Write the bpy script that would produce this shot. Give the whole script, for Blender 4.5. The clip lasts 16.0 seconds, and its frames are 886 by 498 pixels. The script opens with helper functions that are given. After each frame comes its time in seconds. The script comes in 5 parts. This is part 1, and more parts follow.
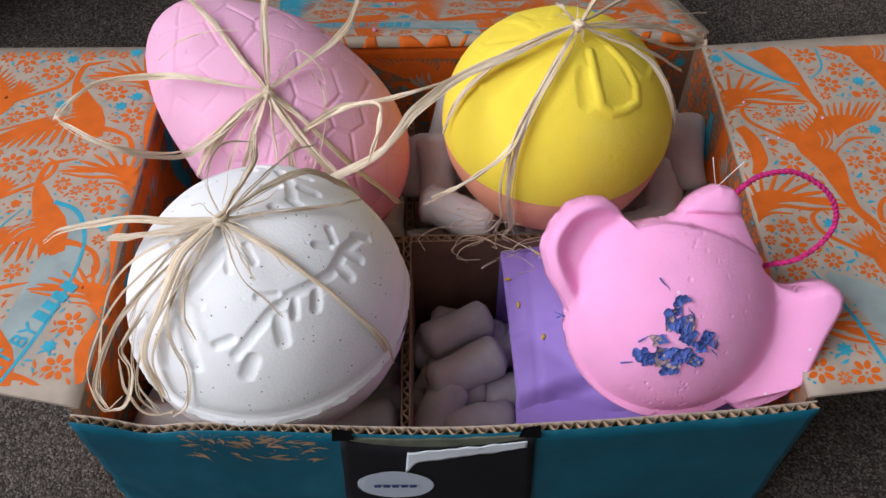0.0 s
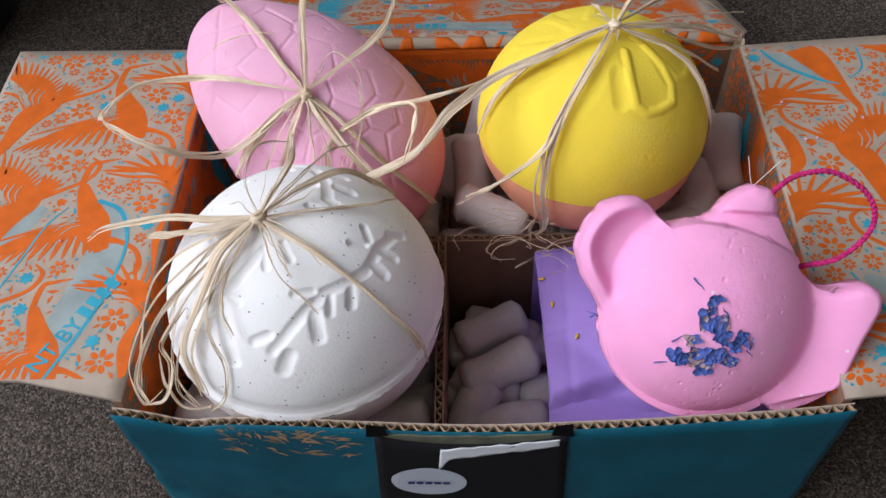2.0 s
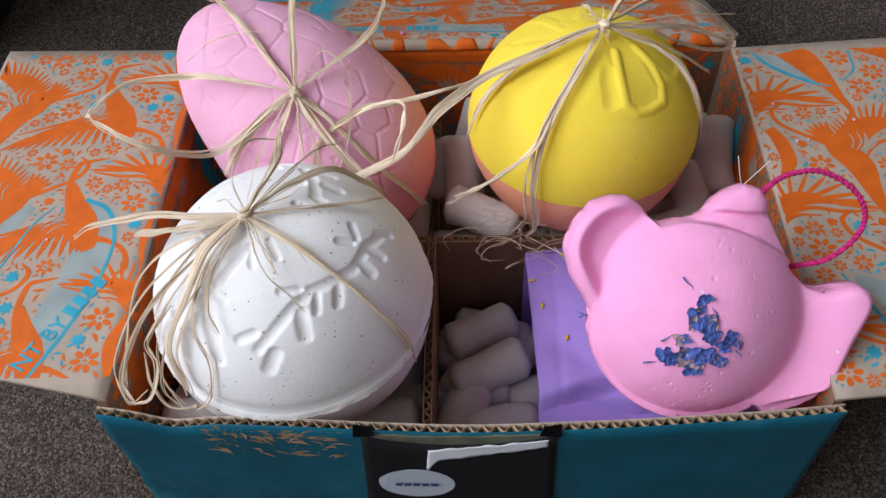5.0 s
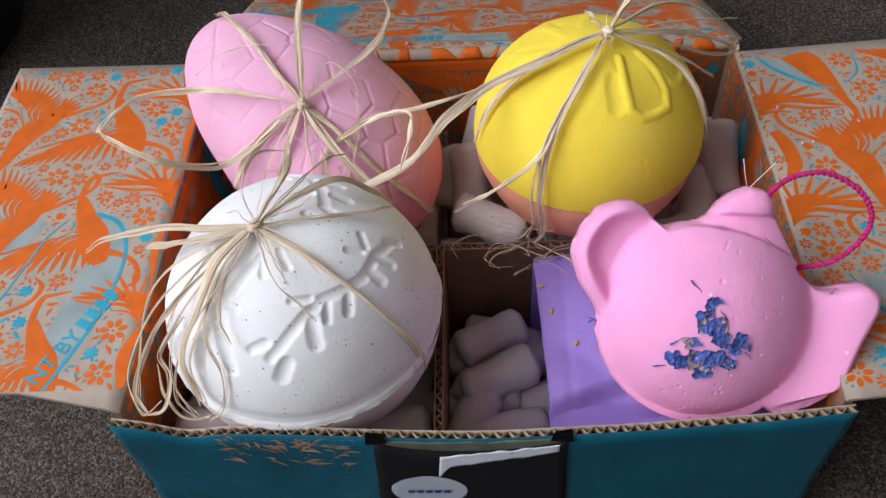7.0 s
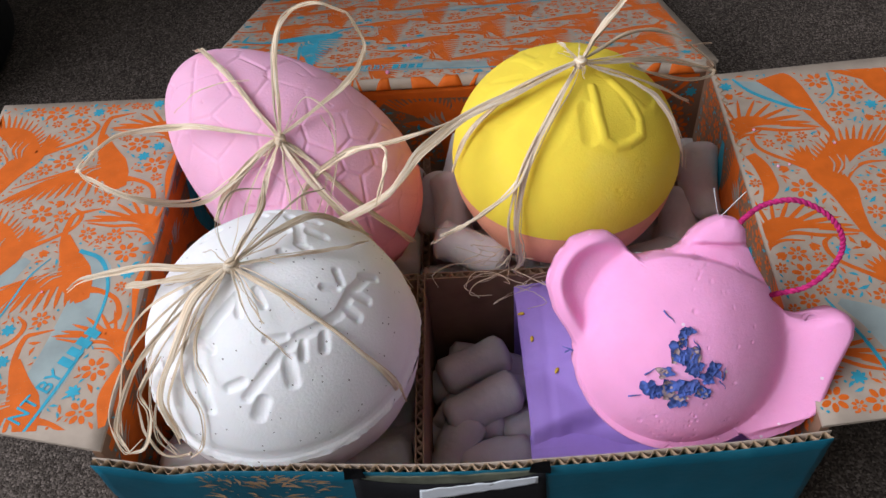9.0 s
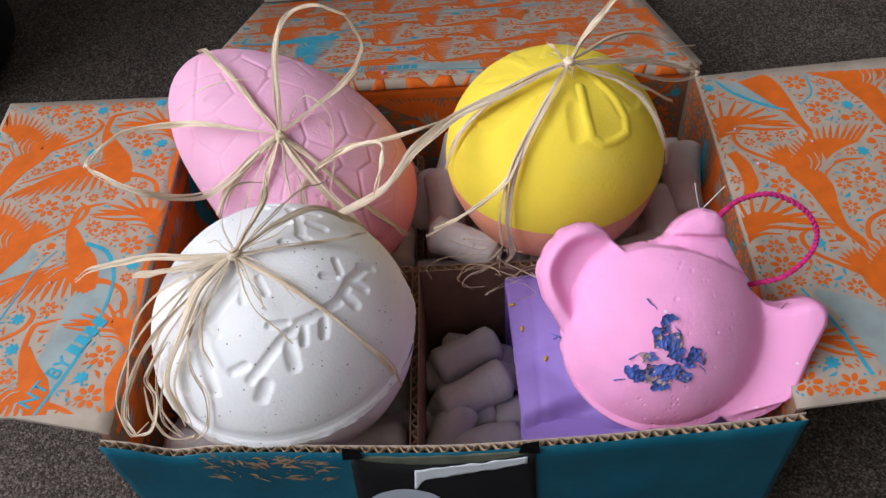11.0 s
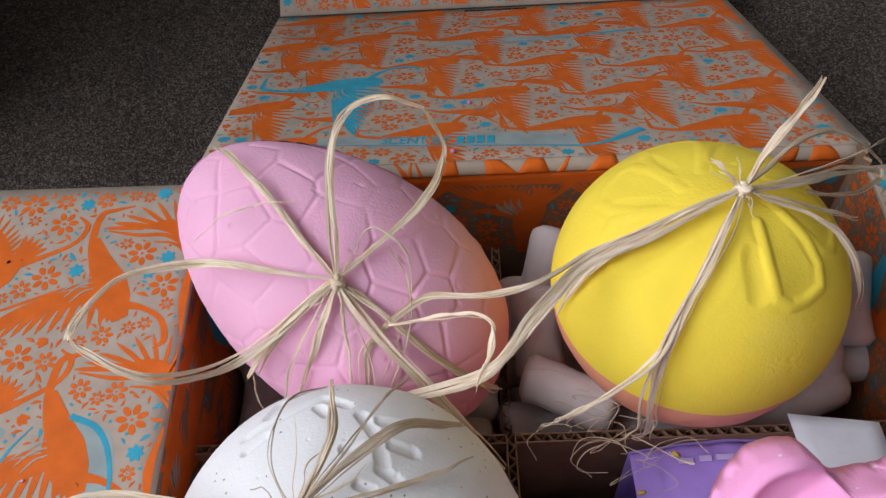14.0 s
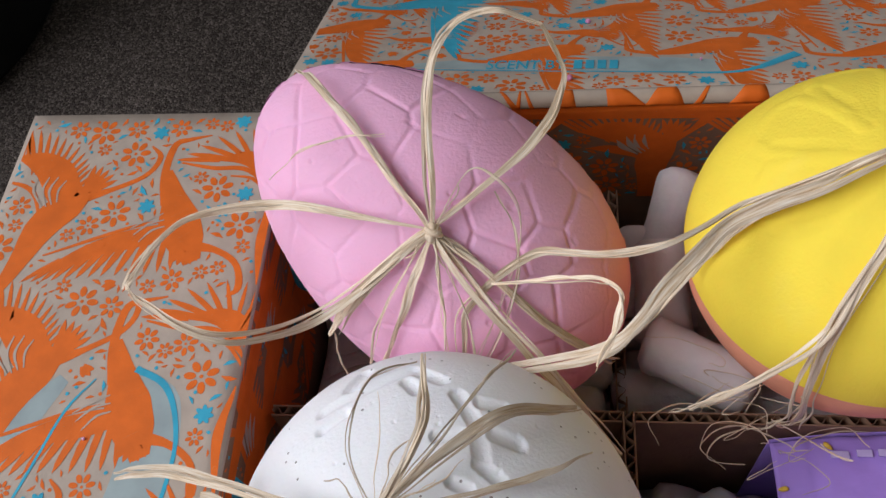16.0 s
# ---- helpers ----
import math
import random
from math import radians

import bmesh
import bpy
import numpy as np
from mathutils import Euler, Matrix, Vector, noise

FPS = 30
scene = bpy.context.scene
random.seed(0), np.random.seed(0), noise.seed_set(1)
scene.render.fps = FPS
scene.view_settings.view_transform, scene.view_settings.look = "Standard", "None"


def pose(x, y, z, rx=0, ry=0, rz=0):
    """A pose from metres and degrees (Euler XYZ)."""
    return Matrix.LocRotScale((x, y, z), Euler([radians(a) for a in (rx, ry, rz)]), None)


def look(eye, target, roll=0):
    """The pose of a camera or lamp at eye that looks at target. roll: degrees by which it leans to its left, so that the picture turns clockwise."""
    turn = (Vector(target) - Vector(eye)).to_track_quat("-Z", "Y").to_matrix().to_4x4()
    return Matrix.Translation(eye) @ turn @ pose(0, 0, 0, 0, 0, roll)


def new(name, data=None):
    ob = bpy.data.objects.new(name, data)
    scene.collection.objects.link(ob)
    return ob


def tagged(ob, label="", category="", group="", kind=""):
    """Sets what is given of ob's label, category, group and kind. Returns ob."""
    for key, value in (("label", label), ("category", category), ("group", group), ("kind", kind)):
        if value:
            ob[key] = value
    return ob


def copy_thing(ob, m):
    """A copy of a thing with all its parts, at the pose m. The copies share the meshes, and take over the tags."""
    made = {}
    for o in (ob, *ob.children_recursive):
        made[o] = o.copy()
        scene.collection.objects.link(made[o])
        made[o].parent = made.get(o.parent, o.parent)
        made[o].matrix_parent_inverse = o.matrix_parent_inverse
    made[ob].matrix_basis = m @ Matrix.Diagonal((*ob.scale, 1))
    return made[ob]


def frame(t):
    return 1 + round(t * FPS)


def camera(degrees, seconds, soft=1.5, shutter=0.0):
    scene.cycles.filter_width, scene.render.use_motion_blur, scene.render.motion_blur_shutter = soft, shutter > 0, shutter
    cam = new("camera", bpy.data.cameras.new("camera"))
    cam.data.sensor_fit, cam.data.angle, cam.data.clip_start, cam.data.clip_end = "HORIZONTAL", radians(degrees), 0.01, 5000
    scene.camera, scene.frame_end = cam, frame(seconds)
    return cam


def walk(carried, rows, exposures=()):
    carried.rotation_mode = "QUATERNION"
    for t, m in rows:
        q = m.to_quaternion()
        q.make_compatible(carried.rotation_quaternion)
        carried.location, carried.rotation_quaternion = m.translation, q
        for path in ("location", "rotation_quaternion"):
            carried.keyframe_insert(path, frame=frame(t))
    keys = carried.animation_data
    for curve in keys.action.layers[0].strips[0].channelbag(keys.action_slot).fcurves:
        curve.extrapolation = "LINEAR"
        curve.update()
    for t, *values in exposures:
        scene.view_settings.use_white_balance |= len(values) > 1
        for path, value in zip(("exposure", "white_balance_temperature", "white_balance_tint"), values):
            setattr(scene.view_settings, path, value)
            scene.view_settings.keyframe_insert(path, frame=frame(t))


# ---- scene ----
cam = camera(54.03, 16.0)
PATH = [
    (0, (0.00053, -0.16730, 0.45399), (0.01133, 1.05598, -1.12825), -0.59),
    (0.5, (0.00047, -0.16827, 0.45643), (-0.02614, 1.05659, -1.12439), -1.92),
    (1, (-0.00082, -0.16992, 0.45493), (-0.03420, 1.05221, -1.12789), -1.95),
    (1.5, (-0.00079, -0.17129, 0.45736), (-0.05752, 1.06456, -1.11408), -2.80),
    (2, (0.00216, -0.17033, 0.45571), (-0.07353, 1.05669, -1.12186), -3.53),
    (2.5, (0.00902, -0.16994, 0.45330), (-0.05867, 1.05701, -1.12468), -3.59),
    (3, (0.01070, -0.17079, 0.45455), (-0.05531, 1.08129, -1.10364), -3.56),
    (3.5, (0.01107, -0.17030, 0.45656), (-0.07951, 1.06911, -1.11049), -4.58),
    (4, (0.00582, -0.17215, 0.45304), (-0.07494, 1.06749, -1.11437), -3.54),
    (4.2, (0.00599, -0.17181, 0.45079), (-0.06405, 1.07554, -1.11101), -2.87),
    (6.3, (0.00478, -0.17387, 0.45171), (-0.06773, 1.06418, -1.11737), -3.71),
    (6.5, (0.00599, -0.17375, 0.45209), (-0.08951, 1.06349, -1.11638), -4.54),
    (7, (0.00524, -0.17452, 0.45274), (-0.07973, 1.08559, -1.09803), -4.54),
    (7.5, (0.01655, -0.17122, 0.45090), (-0.06037, 1.09269, -1.09720), -4.62),
    (8, (0.01840, -0.16828, 0.44803), (-0.04979, 1.09056, -1.10460), -4.62),
    (8.5, (0.01457, -0.17140, 0.44802), (-0.06680, 1.09134, -1.10081), -4.73),
    (9, (0.01783, -0.16834, 0.46089), (-0.07463, 1.10838, -1.07581), -5.92),
    (9.2, (0.01393, -0.17444, 0.46767), (-0.07395, 1.11986, -1.05452), -5.37),
    (11.3, (0.01882, -0.18395, 0.47087), (-0.05277, 1.09312, -1.06665), -5.13),
    (11.5, (0.02144, -0.18219, 0.46970), (-0.05389, 1.08821, -1.07316), -5.21),
    (12, (0.02116, -0.17941, 0.46308), (-0.02542, 1.08612, -1.08490), -4.78),
    (12.5, (0.02250, -0.17413, 0.45745), (-0.02788, 1.08149, -1.09847), -4.79),
    (13, (0.01616, -0.17133, 0.45569), (-0.01654, 1.07480, -1.10831), -3.48),
    (13.5, (-0.00330, -0.12875, 0.45474), (-0.05994, 1.05646, -1.15525), -4.37),
    (14, (-0.03206, -0.03421, 0.43747), (-0.07833, 1.14380, -1.17813), -4.21),
    (14.5, (-0.04116, -0.01108, 0.43244), (-0.21167, 1.16769, -1.17424), -7.75),
    (15, (-0.04239, 0.00033, 0.40744), (-0.25799, 1.09418, -1.25298), -10.07),
    (15.5, (-0.04094, 0.00198, 0.39992), (-0.28177, 1.04420, -1.28998), -11.57),
    (16, (-0.03957, -0.00037, 0.39987), (-0.30515, 1.03790, -1.28875), -12.55),
]
walk(cam, [(t, look(eye, target, roll)) for t, eye, target, roll in PATH],
     exposures=[(0, 0.0), (13.2, 0.0), (14.0, -0.15), (16, -0.2)])

# ---------- light ----------
world = bpy.data.worlds.new("sky")
scene.world = world
world.use_nodes = True
_nt = world.node_tree
_sky = _nt.nodes.new("ShaderNodeTexSky")
_sky.sky_type = 'NISHITA'
_sky.sun_disc = False
_sky.sun_elevation = radians(38)
_sky.sun_rotation = radians(250)
_bg = _nt.nodes["Background"]
_bg.inputs["Strength"].default_value = 0.12
_nt.links.new(_sky.outputs[0], _bg.inputs[0])

WIN_Y0, WIN_Y1, WIN_Z0, WIN_Z1, WALL_W = -1.70, 0.85, 0.95, 2.35, -1.6


def window_lamp():
    data = bpy.data.lights.new("window_daylight", "AREA")
    data.shape, data.size, data.size_y = "RECTANGLE", WIN_Y1 - WIN_Y0 - 0.1, WIN_Z1 - WIN_Z0 - 0.1
    data.energy, data.color = LAMP, (0.87, 0.895, 1.0)
    ob = new("window_daylight", data)
    c = Vector((WALL_W + 0.06, (WIN_Y0 + WIN_Y1) / 2, (WIN_Z0 + WIN_Z1) / 2))
    ob.matrix_world = look(c, c + Vector((1, 0.05, -0.75)))


LAMP = 68.0
window_lamp()


# ---------- materials ----------
def mat(name, color, rough=0.8, metal=0.0, spec=0.3, vary=0.12, scale=60.0, bump=0.15, bump_scale=400.0, stain=0.0, stain_color=None, stain_scale=20.0, sss=0.0):
    """A surface with two scales of colour variation, and fine relief."""
    m = bpy.data.materials.new(name)
    m.use_nodes = True
    nt = m.node_tree
    b = nt.nodes["Principled BSDF"]
    b.inputs["Roughness"].default_value = rough
    b.inputs["Metallic"].default_value = metal
    b.inputs["Specular IOR Level"].default_value = spec
    if sss:
        b.inputs["Subsurface Weight"].default_value = sss
        b.inputs["Subsurface Scale"].default_value = 0.004
    tc = nt.nodes.new("ShaderNodeTexCoord")
    n1 = nt.nodes.new("ShaderNodeTexNoise")
    n1.inputs["Scale"].default_value, n1.inputs["Detail"].default_value = scale, 6
    nt.links.new(tc.outputs["Object"], n1.inputs["Vector"])
    r1 = nt.nodes.new("ShaderNodeMapRange")
    r1.inputs["From Min"].default_value, r1.inputs["From Max"].default_value = 0.3, 0.7
    r1.inputs["To Min"].default_value, r1.inputs["To Max"].default_value = 1 - vary, 1 + vary
    nt.links.new(n1.outputs[0], r1.inputs[0])
    mul = nt.nodes.new("ShaderNodeMix")
    mul.data_type, mul.blend_type = "RGBA", "MULTIPLY"
    mul.inputs["Factor"].default_value = 1.0
    mul.inputs[6].default_value = (*color, 1)
    nt.links.new(r1.outputs[0], mul.inputs[7])
    last = mul.outputs[2]
    if stain:
        n2 = nt.nodes.new("ShaderNodeTexNoise")
        n2.inputs["Scale"].default_value, n2.inputs["Detail"].default_value = stain_scale, 8
        nt.links.new(tc.outputs["Object"], n2.inputs["Vector"])
        r2 = nt.nodes.new("ShaderNodeMapRange")
        r2.inputs["From Min"].default_value, r2.inputs["From Max"].default_value = 0.56, 0.7
        r2.inputs["To Max"].default_value = stain
        nt.links.new(n2.outputs[0], r2.inputs[0])
        mx = nt.nodes.new("ShaderNodeMix")
        mx.data_type = "RGBA"
        mx.inputs[7].default_value = (*(stain_color or [c * 0.5 for c in color]), 1)
        nt.links.new(r2.outputs[0], mx.inputs["Factor"])
        nt.links.new(last, mx.inputs[6])
        last = mx.outputs[2]
    nt.links.new(last, b.inputs["Base Color"])
    if bump:
        n3 = nt.nodes.new("ShaderNodeTexNoise")
        n3.inputs["Scale"].default_value, n3.inputs["Detail"].default_value = bump_scale, 5
        nt.links.new(tc.outputs["Object"], n3.inputs["Vector"])
        bp = nt.nodes.new("ShaderNodeBump")
        bp.inputs["Strength"].default_value, bp.inputs["Distance"].default_value = bump, 0.001
        nt.links.new(n3.outputs[0], bp.inputs["Height"])
        nt.links.new(bp.outputs[0], b.inputs["Normal"])
    return m


def speckle(m, color, scale, amount):
    """Small flecks of another colour over a material."""
    nt = m.node_tree
    b = nt.nodes["Principled BSDF"]
    old = b.inputs["Base Color"].links[0].from_socket
    tc = nt.nodes.new("ShaderNodeTexCoord")
    v = nt.nodes.new("ShaderNodeTexVoronoi")
    v.inputs["Scale"].default_value = scale
    nt.links.new(tc.outputs["Object"], v.inputs["Vector"])
    sz = nt.nodes.new("ShaderNodeSeparateColor")
    nt.links.new(v.outputs["Color"], sz.inputs[0])
    pick = nt.nodes.new("ShaderNodeMath")
    pick.operation = "GREATER_THAN"
    pick.inputs[1].default_value = 1 - amount
    nt.links.new(sz.outputs[0], pick.inputs[0])
    near = nt.nodes.new("ShaderNodeMath")
    near.operation = "LESS_THAN"
    near.inputs[1].default_value = 0.22
    nt.links.new(v.outputs["Distance"], near.inputs[0])
    both = nt.nodes.new("ShaderNodeMath")
    both.operation = "MULTIPLY"
    nt.links.new(pick.outputs[0], both.inputs[0])
    nt.links.new(near.outputs[0], both.inputs[1])
    mx = nt.nodes.new("ShaderNodeMix")
    mx.data_type = "RGBA"
    mx.inputs[7].default_value = (*color, 1)
    nt.links.new(both.outputs[0], mx.inputs["Factor"])
    nt.links.new(old, mx.inputs[6])
    nt.links.new(mx.outputs[2], b.inputs["Base Color"])
    return m


def carpet_material():
    m = bpy.data.materials.new("carpet_pile")
    m.use_nodes = True
    nt = m.node_tree
    b = nt.nodes["Principled BSDF"]
    b.inputs["Roughness"].default_value = 1.0
    b.inputs["Specular IOR Level"].default_value = 0.05
    tc = nt.nodes.new("ShaderNodeTexCoord")
    v = nt.nodes.new("ShaderNodeTexVoronoi")
    v.inputs["Scale"].default_value = 820
    nt.links.new(tc.outputs["Object"], v.inputs["Vector"])
    sz = nt.nodes.new("ShaderNodeSeparateColor")
    nt.links.new(v.outputs["Color"], sz.inputs[0])
    ramp = nt.nodes.new("ShaderNodeValToRGB")
    e = ramp.color_ramp.elements
    e[0].position, e[0].color = 0.0, (0.036, 0.029, 0.024, 1)
    e[1].position, e[1].color = 1.0, (0.185, 0.153, 0.131, 1)
    for p, c in ((0.35, (0.060, 0.049, 0.041, 1)), (0.8, (0.112, 0.093, 0.079, 1))):
        k = e.new(p)
        k.color = c
    nt.links.new(sz.outputs[0], ramp.inputs[0])
    n = nt.nodes.new("ShaderNodeTexNoise")
    n.inputs["Scale"].default_value, n.inputs["Detail"].default_value = 14, 4
    nt.links.new(tc.outputs["Object"], n.inputs["Vector"])
    r = nt.nodes.new("ShaderNodeMapRange")
    r.inputs["To Min"].default_value, r.inputs["To Max"].default_value = 0.6, 1.4
    nt.links.new(n.outputs[0], r.inputs[0])
    mul = nt.nodes.new("ShaderNodeMix")
    mul.data_type, mul.blend_type = "RGBA", "MULTIPLY"
    mul.inputs["Factor"].default_value = 1
    nt.links.new(ramp.outputs[0], mul.inputs[6])
    nt.links.new(r.outputs[0], mul.inputs[7])
    nt.links.new(mul.outputs[2], b.inputs["Base Color"])
    bp = nt.nodes.new("ShaderNodeBump")
    bp.inputs["Strength"].default_value, bp.inputs["Distance"].default_value = 0.6, 0.0016
    nt.links.new(v.outputs["Distance"], bp.inputs["Height"])
    bp.invert = True
    nt.links.new(bp.outputs[0], b.inputs["Normal"])
    return m


def raffia_material():
    """Dry palm fibre: fine streaks along the ribbon, by its UV map."""
    m = bpy.data.materials.new("raffia_fibre")
    m.use_nodes = True
    nt = m.node_tree
    b = nt.nodes["Principled BSDF"]
    b.inputs["Roughness"].default_value = 0.55
    b.inputs["Specular IOR Level"].default_value = 0.35
    uv = nt.nodes.new("ShaderNodeUVMap")
    mp = nt.nodes.new("ShaderNodeMapping")
    mp.inputs["Scale"].default_value = (0.5, 1.9, 1.0)
    nt.links.new(uv.outputs[0], mp.inputs[0])
    oi = nt.nodes.new("ShaderNodeObjectInfo")
    n = nt.nodes.new("ShaderNodeTexNoise")
    n.noise_dimensions = "4D"
    n.inputs["Scale"].default_value, n.inputs["Detail"].default_value = 2.0, 6
    nt.links.new(mp.outputs[0], n.inputs["Vector"])
    wr = nt.nodes.new("ShaderNodeMath")
    wr.operation = "MULTIPLY"
    wr.inputs[1].default_value = 40.0
    nt.links.new(oi.outputs["Random"], wr.inputs[0])
    nt.links.new(wr.outputs[0], n.inputs["W"])
    ramp = nt.nodes.new("ShaderNodeValToRGB")
    e = ramp.color_ramp.elements
    e[0].position, e[0].color = 0.28, (0.50, 0.31, 0.15, 1)
    e[1].position, e[1].color = 0.68, (0.94, 0.85, 0.70, 1)
    k = e.new(0.48)
    k.color = (0.83, 0.66, 0.46, 1)
    nt.links.new(n.outputs[0], ramp.inputs[0])
    tone = nt.nodes.new("ShaderNodeMapRange")
    tone.inputs["To Min"].default_value, tone.inputs["To Max"].default_value = 0.66, 1.12
    nt.links.new(oi.outputs["Random"], tone.inputs[0])
    mul = nt.nodes.new("ShaderNodeMix")
    mul.data_type, mul.blend_type = "RGBA", "MULTIPLY"
    mul.inputs["Factor"].default_value = 1
    nt.links.new(ramp.outputs[0], mul.inputs[6])
    nt.links.new(tone.outputs[0], mul.inputs[7])
    nt.links.new(mul.outputs[2], b.inputs["Base Color"])
    bp = nt.nodes.new("ShaderNodeBump")
    bp.inputs["Strength"].default_value, bp.inputs["Distance"].default_value = 0.5, 0.0006
    nt.links.new(n.outputs[0], bp.inputs["Height"])
    nt.links.new(bp.outputs[0], b.inputs["Normal"])
    return m


def blend_along(m, color, axis, lo, hi):
    """A second pigment that takes over along an axis of the object."""
    nt = m.node_tree
    b = nt.nodes["Principled BSDF"]
    old = b.inputs["Base Color"].links[0].from_socket
    tc = nt.nodes.new("ShaderNodeTexCoord")
    dot = nt.nodes.new("ShaderNodeVectorMath")
    dot.operation = "DOT_PRODUCT"
    dot.inputs[1].default_value = axis
    nt.links.new(tc.outputs["Object"], dot.inputs[0])
    r = nt.nodes.new("ShaderNodeMapRange")
    r.interpolation_type = "SMOOTHSTEP"
    r.inputs["From Min"].default_value, r.inputs["From Max"].default_value = lo, hi
    nt.links.new(dot.outputs["Value"], r.inputs[0])
    mx = nt.nodes.new("ShaderNodeMix")
    mx.data_type = "RGBA"
    mx.inputs[7].default_value = (*color, 1)
    nt.links.new(r.outputs[0], mx.inputs["Factor"])
    nt.links.new(old, mx.inputs[6])
    nt.links.new(mx.outputs[2], b.inputs["Base Color"])
    return m


CARPET = carpet_material()
PAINT = mat("wall_paint", (0.60, 0.585, 0.555), 0.9, vary=0.03, scale=3, bump=0.05)
KRAFT = mat("kraft_board", (0.42, 0.345, 0.275), 0.9, vary=0.10, scale=90, bump=0.10, bump_scale=700, stain=0.15, stain_color=(0.3, 0.22, 0.15), stain_scale=14)
# Divider brown; on the box's inner walls this colour paints in their shade.
KRAFT_BROWN_AND_SHADE = mat("brown_and_shaded_board", (0.235, 0.138, 0.085), 0.9, vary=0.15, scale=60, bump=0.12, bump_scale=600)
TORN = mat("torn_ply", (0.13, 0.14, 0.10), 0.9, vary=0.35, scale=90, bump=0.3)
BARE = mat("bare_board", (0.34, 0.22, 0.12), 0.85, vary=0.35, scale=160, bump=0.15)
FLUTE = mat("flute_paper", (0.36, 0.25, 0.155), 0.9, vary=0.2, scale=150, bump=0.1)
ORANGE = mat("orange_ink", (0.66, 0.128, 0.009), 0.72, vary=0.10, scale=120, bump=0.08, bump_scale=700)
BLUE = mat("blue_ink", (0.035, 0.34, 0.47), 0.72, vary=0.12, scale=120, bump=0.08, bump_scale=700)
PALE_BLUE = mat("pale_blue_wash", (0.30, 0.36, 0.35), 0.8, vary=0.16, scale=60, bump=0.06)
TEAL = mat("teal_ink", (0.004, 0.095, 0.145), 0.38, vary=0.18, scale=30, bump=0.10, bump_scale=250, stain=0.5, stain_color=(0.03, 0.22, 0.28), stain_scale=18)
BLACK = mat("black_label_paper", (0.006, 0.006, 0.008), 0.7, vary=0.2, scale=50, bump=0.1)
PAPER = mat("white_torn_paper", (0.72, 0.76, 0.80), 0.8, vary=0.06, scale=60, bump=0.1)
STICKER = mat("grey_sticker", (0.48, 0.53, 0.60), 0.6, vary=0.04, scale=60, bump=0.03)
INK = mat("pen_ink", (0.03, 0.04, 0.14), 0.6, bump=0)
WHITE = speckle(mat("white_bath_powder", (0.85, 0.85, 0.84), 0.85, vary=0.04, scale=40, bump=0.22, bump_scale=900, sss=0.05), (0.30, 0.28, 0.26), 520, 0.07)
WHITE_LOW = mat("pinkish_white_powder", (0.84, 0.78, 0.77), 0.85, vary=0.04, scale=40, bump=0.2, bump_scale=900)
PINK = mat("pale_pink_powder", (0.88, 0.47, 0.65), 0.85, vary=0.05, scale=50, bump=0.25, bump_scale=800, stain=0.25, stain_color=(0.90, 0.56, 0.70), stain_scale=30, sss=0.05)
PINK_LOW = mat("darker_pink_powder", (0.62, 0.25, 0.42), 0.9, vary=0.12, scale=120, bump=0.6, bump_scale=700)
YELLOW = mat("yellow_powder", (0.96, 0.735, 0.068), 0.85, vary=0.05, scale=40, bump=0.22, bump_scale=900, stain=0.25, stain_color=(0.95, 0.79, 0.20), stain_scale=26, sss=0.05)
CORAL = mat("coral_powder", (0.87, 0.36, 0.22), 0.88, vary=0.08, scale=70, bump=0.25, bump_scale=800)
HOT = speckle(mat("hot_pink_powder", (0.96, 0.405, 0.69), 0.8, vary=0.05, scale=45, bump=0.16, bump_scale=900, stain=0.2, stain_color=(0.95, 0.53, 0.76), stain_scale=40, sss=0.06), (0.95, 0.72, 0.82), 300, 0.03)
PETAL = mat("dried_blue_petal", (0.075, 0.125, 0.40), 0.8, vary=0.5, scale=400, bump=0.3, stain=0.7, stain_color=(0.16, 0.13, 0.36), stain_scale=120)
PETAL_PALE = mat("dried_pale_petal", (0.42, 0.30, 0.30), 0.8, vary=0.3, scale=400, bump=0.3)
YARN = mat("magenta_yarn", (0.55, 0.025, 0.17), 0.95, vary=0.3, scale=500, bump=0.5, bump_scale=1500)
THREAD = mat("white_thread", (0.8, 0.8, 0.8), 0.9, bump=0)
PURPLE = mat("purple_paper", (0.37, 0.235, 0.68), 0.62, vary=0.10, scale=40, bump=0.18, bump_scale=160, stain=0.25, stain_color=(0.30, 0.19, 0.58), stain_scale=24)
LILAC = mat("lilac_print", (0.55, 0.45, 0.75), 0.7, bump=0)
SEED = mat("yellow_seed", (0.75, 0.50, 0.06), 0.5, vary=0.2, scale=300)
FOAM = mat("starch_foam", (0.66, 0.60, 0.585), 0.75, vary=0.06, scale=90, bump=0.5, bump_scale=260, stain=0.25, stain_color=(0.62, 0.53, 0.50), stain_scale=50, sss=0.15)
RAFFIA = raffia_material()
BLACK_CLOTH = mat("black_plastic", (0.004, 0.004, 0.004), 0.7, vary=0.3, scale=40, bump=0.2)
GREY_CARD = mat("grey_card", (0.45, 0.47, 0.5), 0.7, vary=0.1, scale=20, bump=0.1)


# ---------- mesh helpers ----------
def part(name, bm, material, parent=None, label="", smooth=False):
    """Links a bmesh as one mesh object under a thing or a part."""
    me = bpy.data.meshes.new(name)
    if smooth:
        for f in bm.faces:
            f.smooth = True
    bm.to_mesh(me)
    bm.free()
    me.materials.append(material)
    ob = new(name, me)
    ob.parent = parent
    if label:
        ob["label"] = label
    return ob


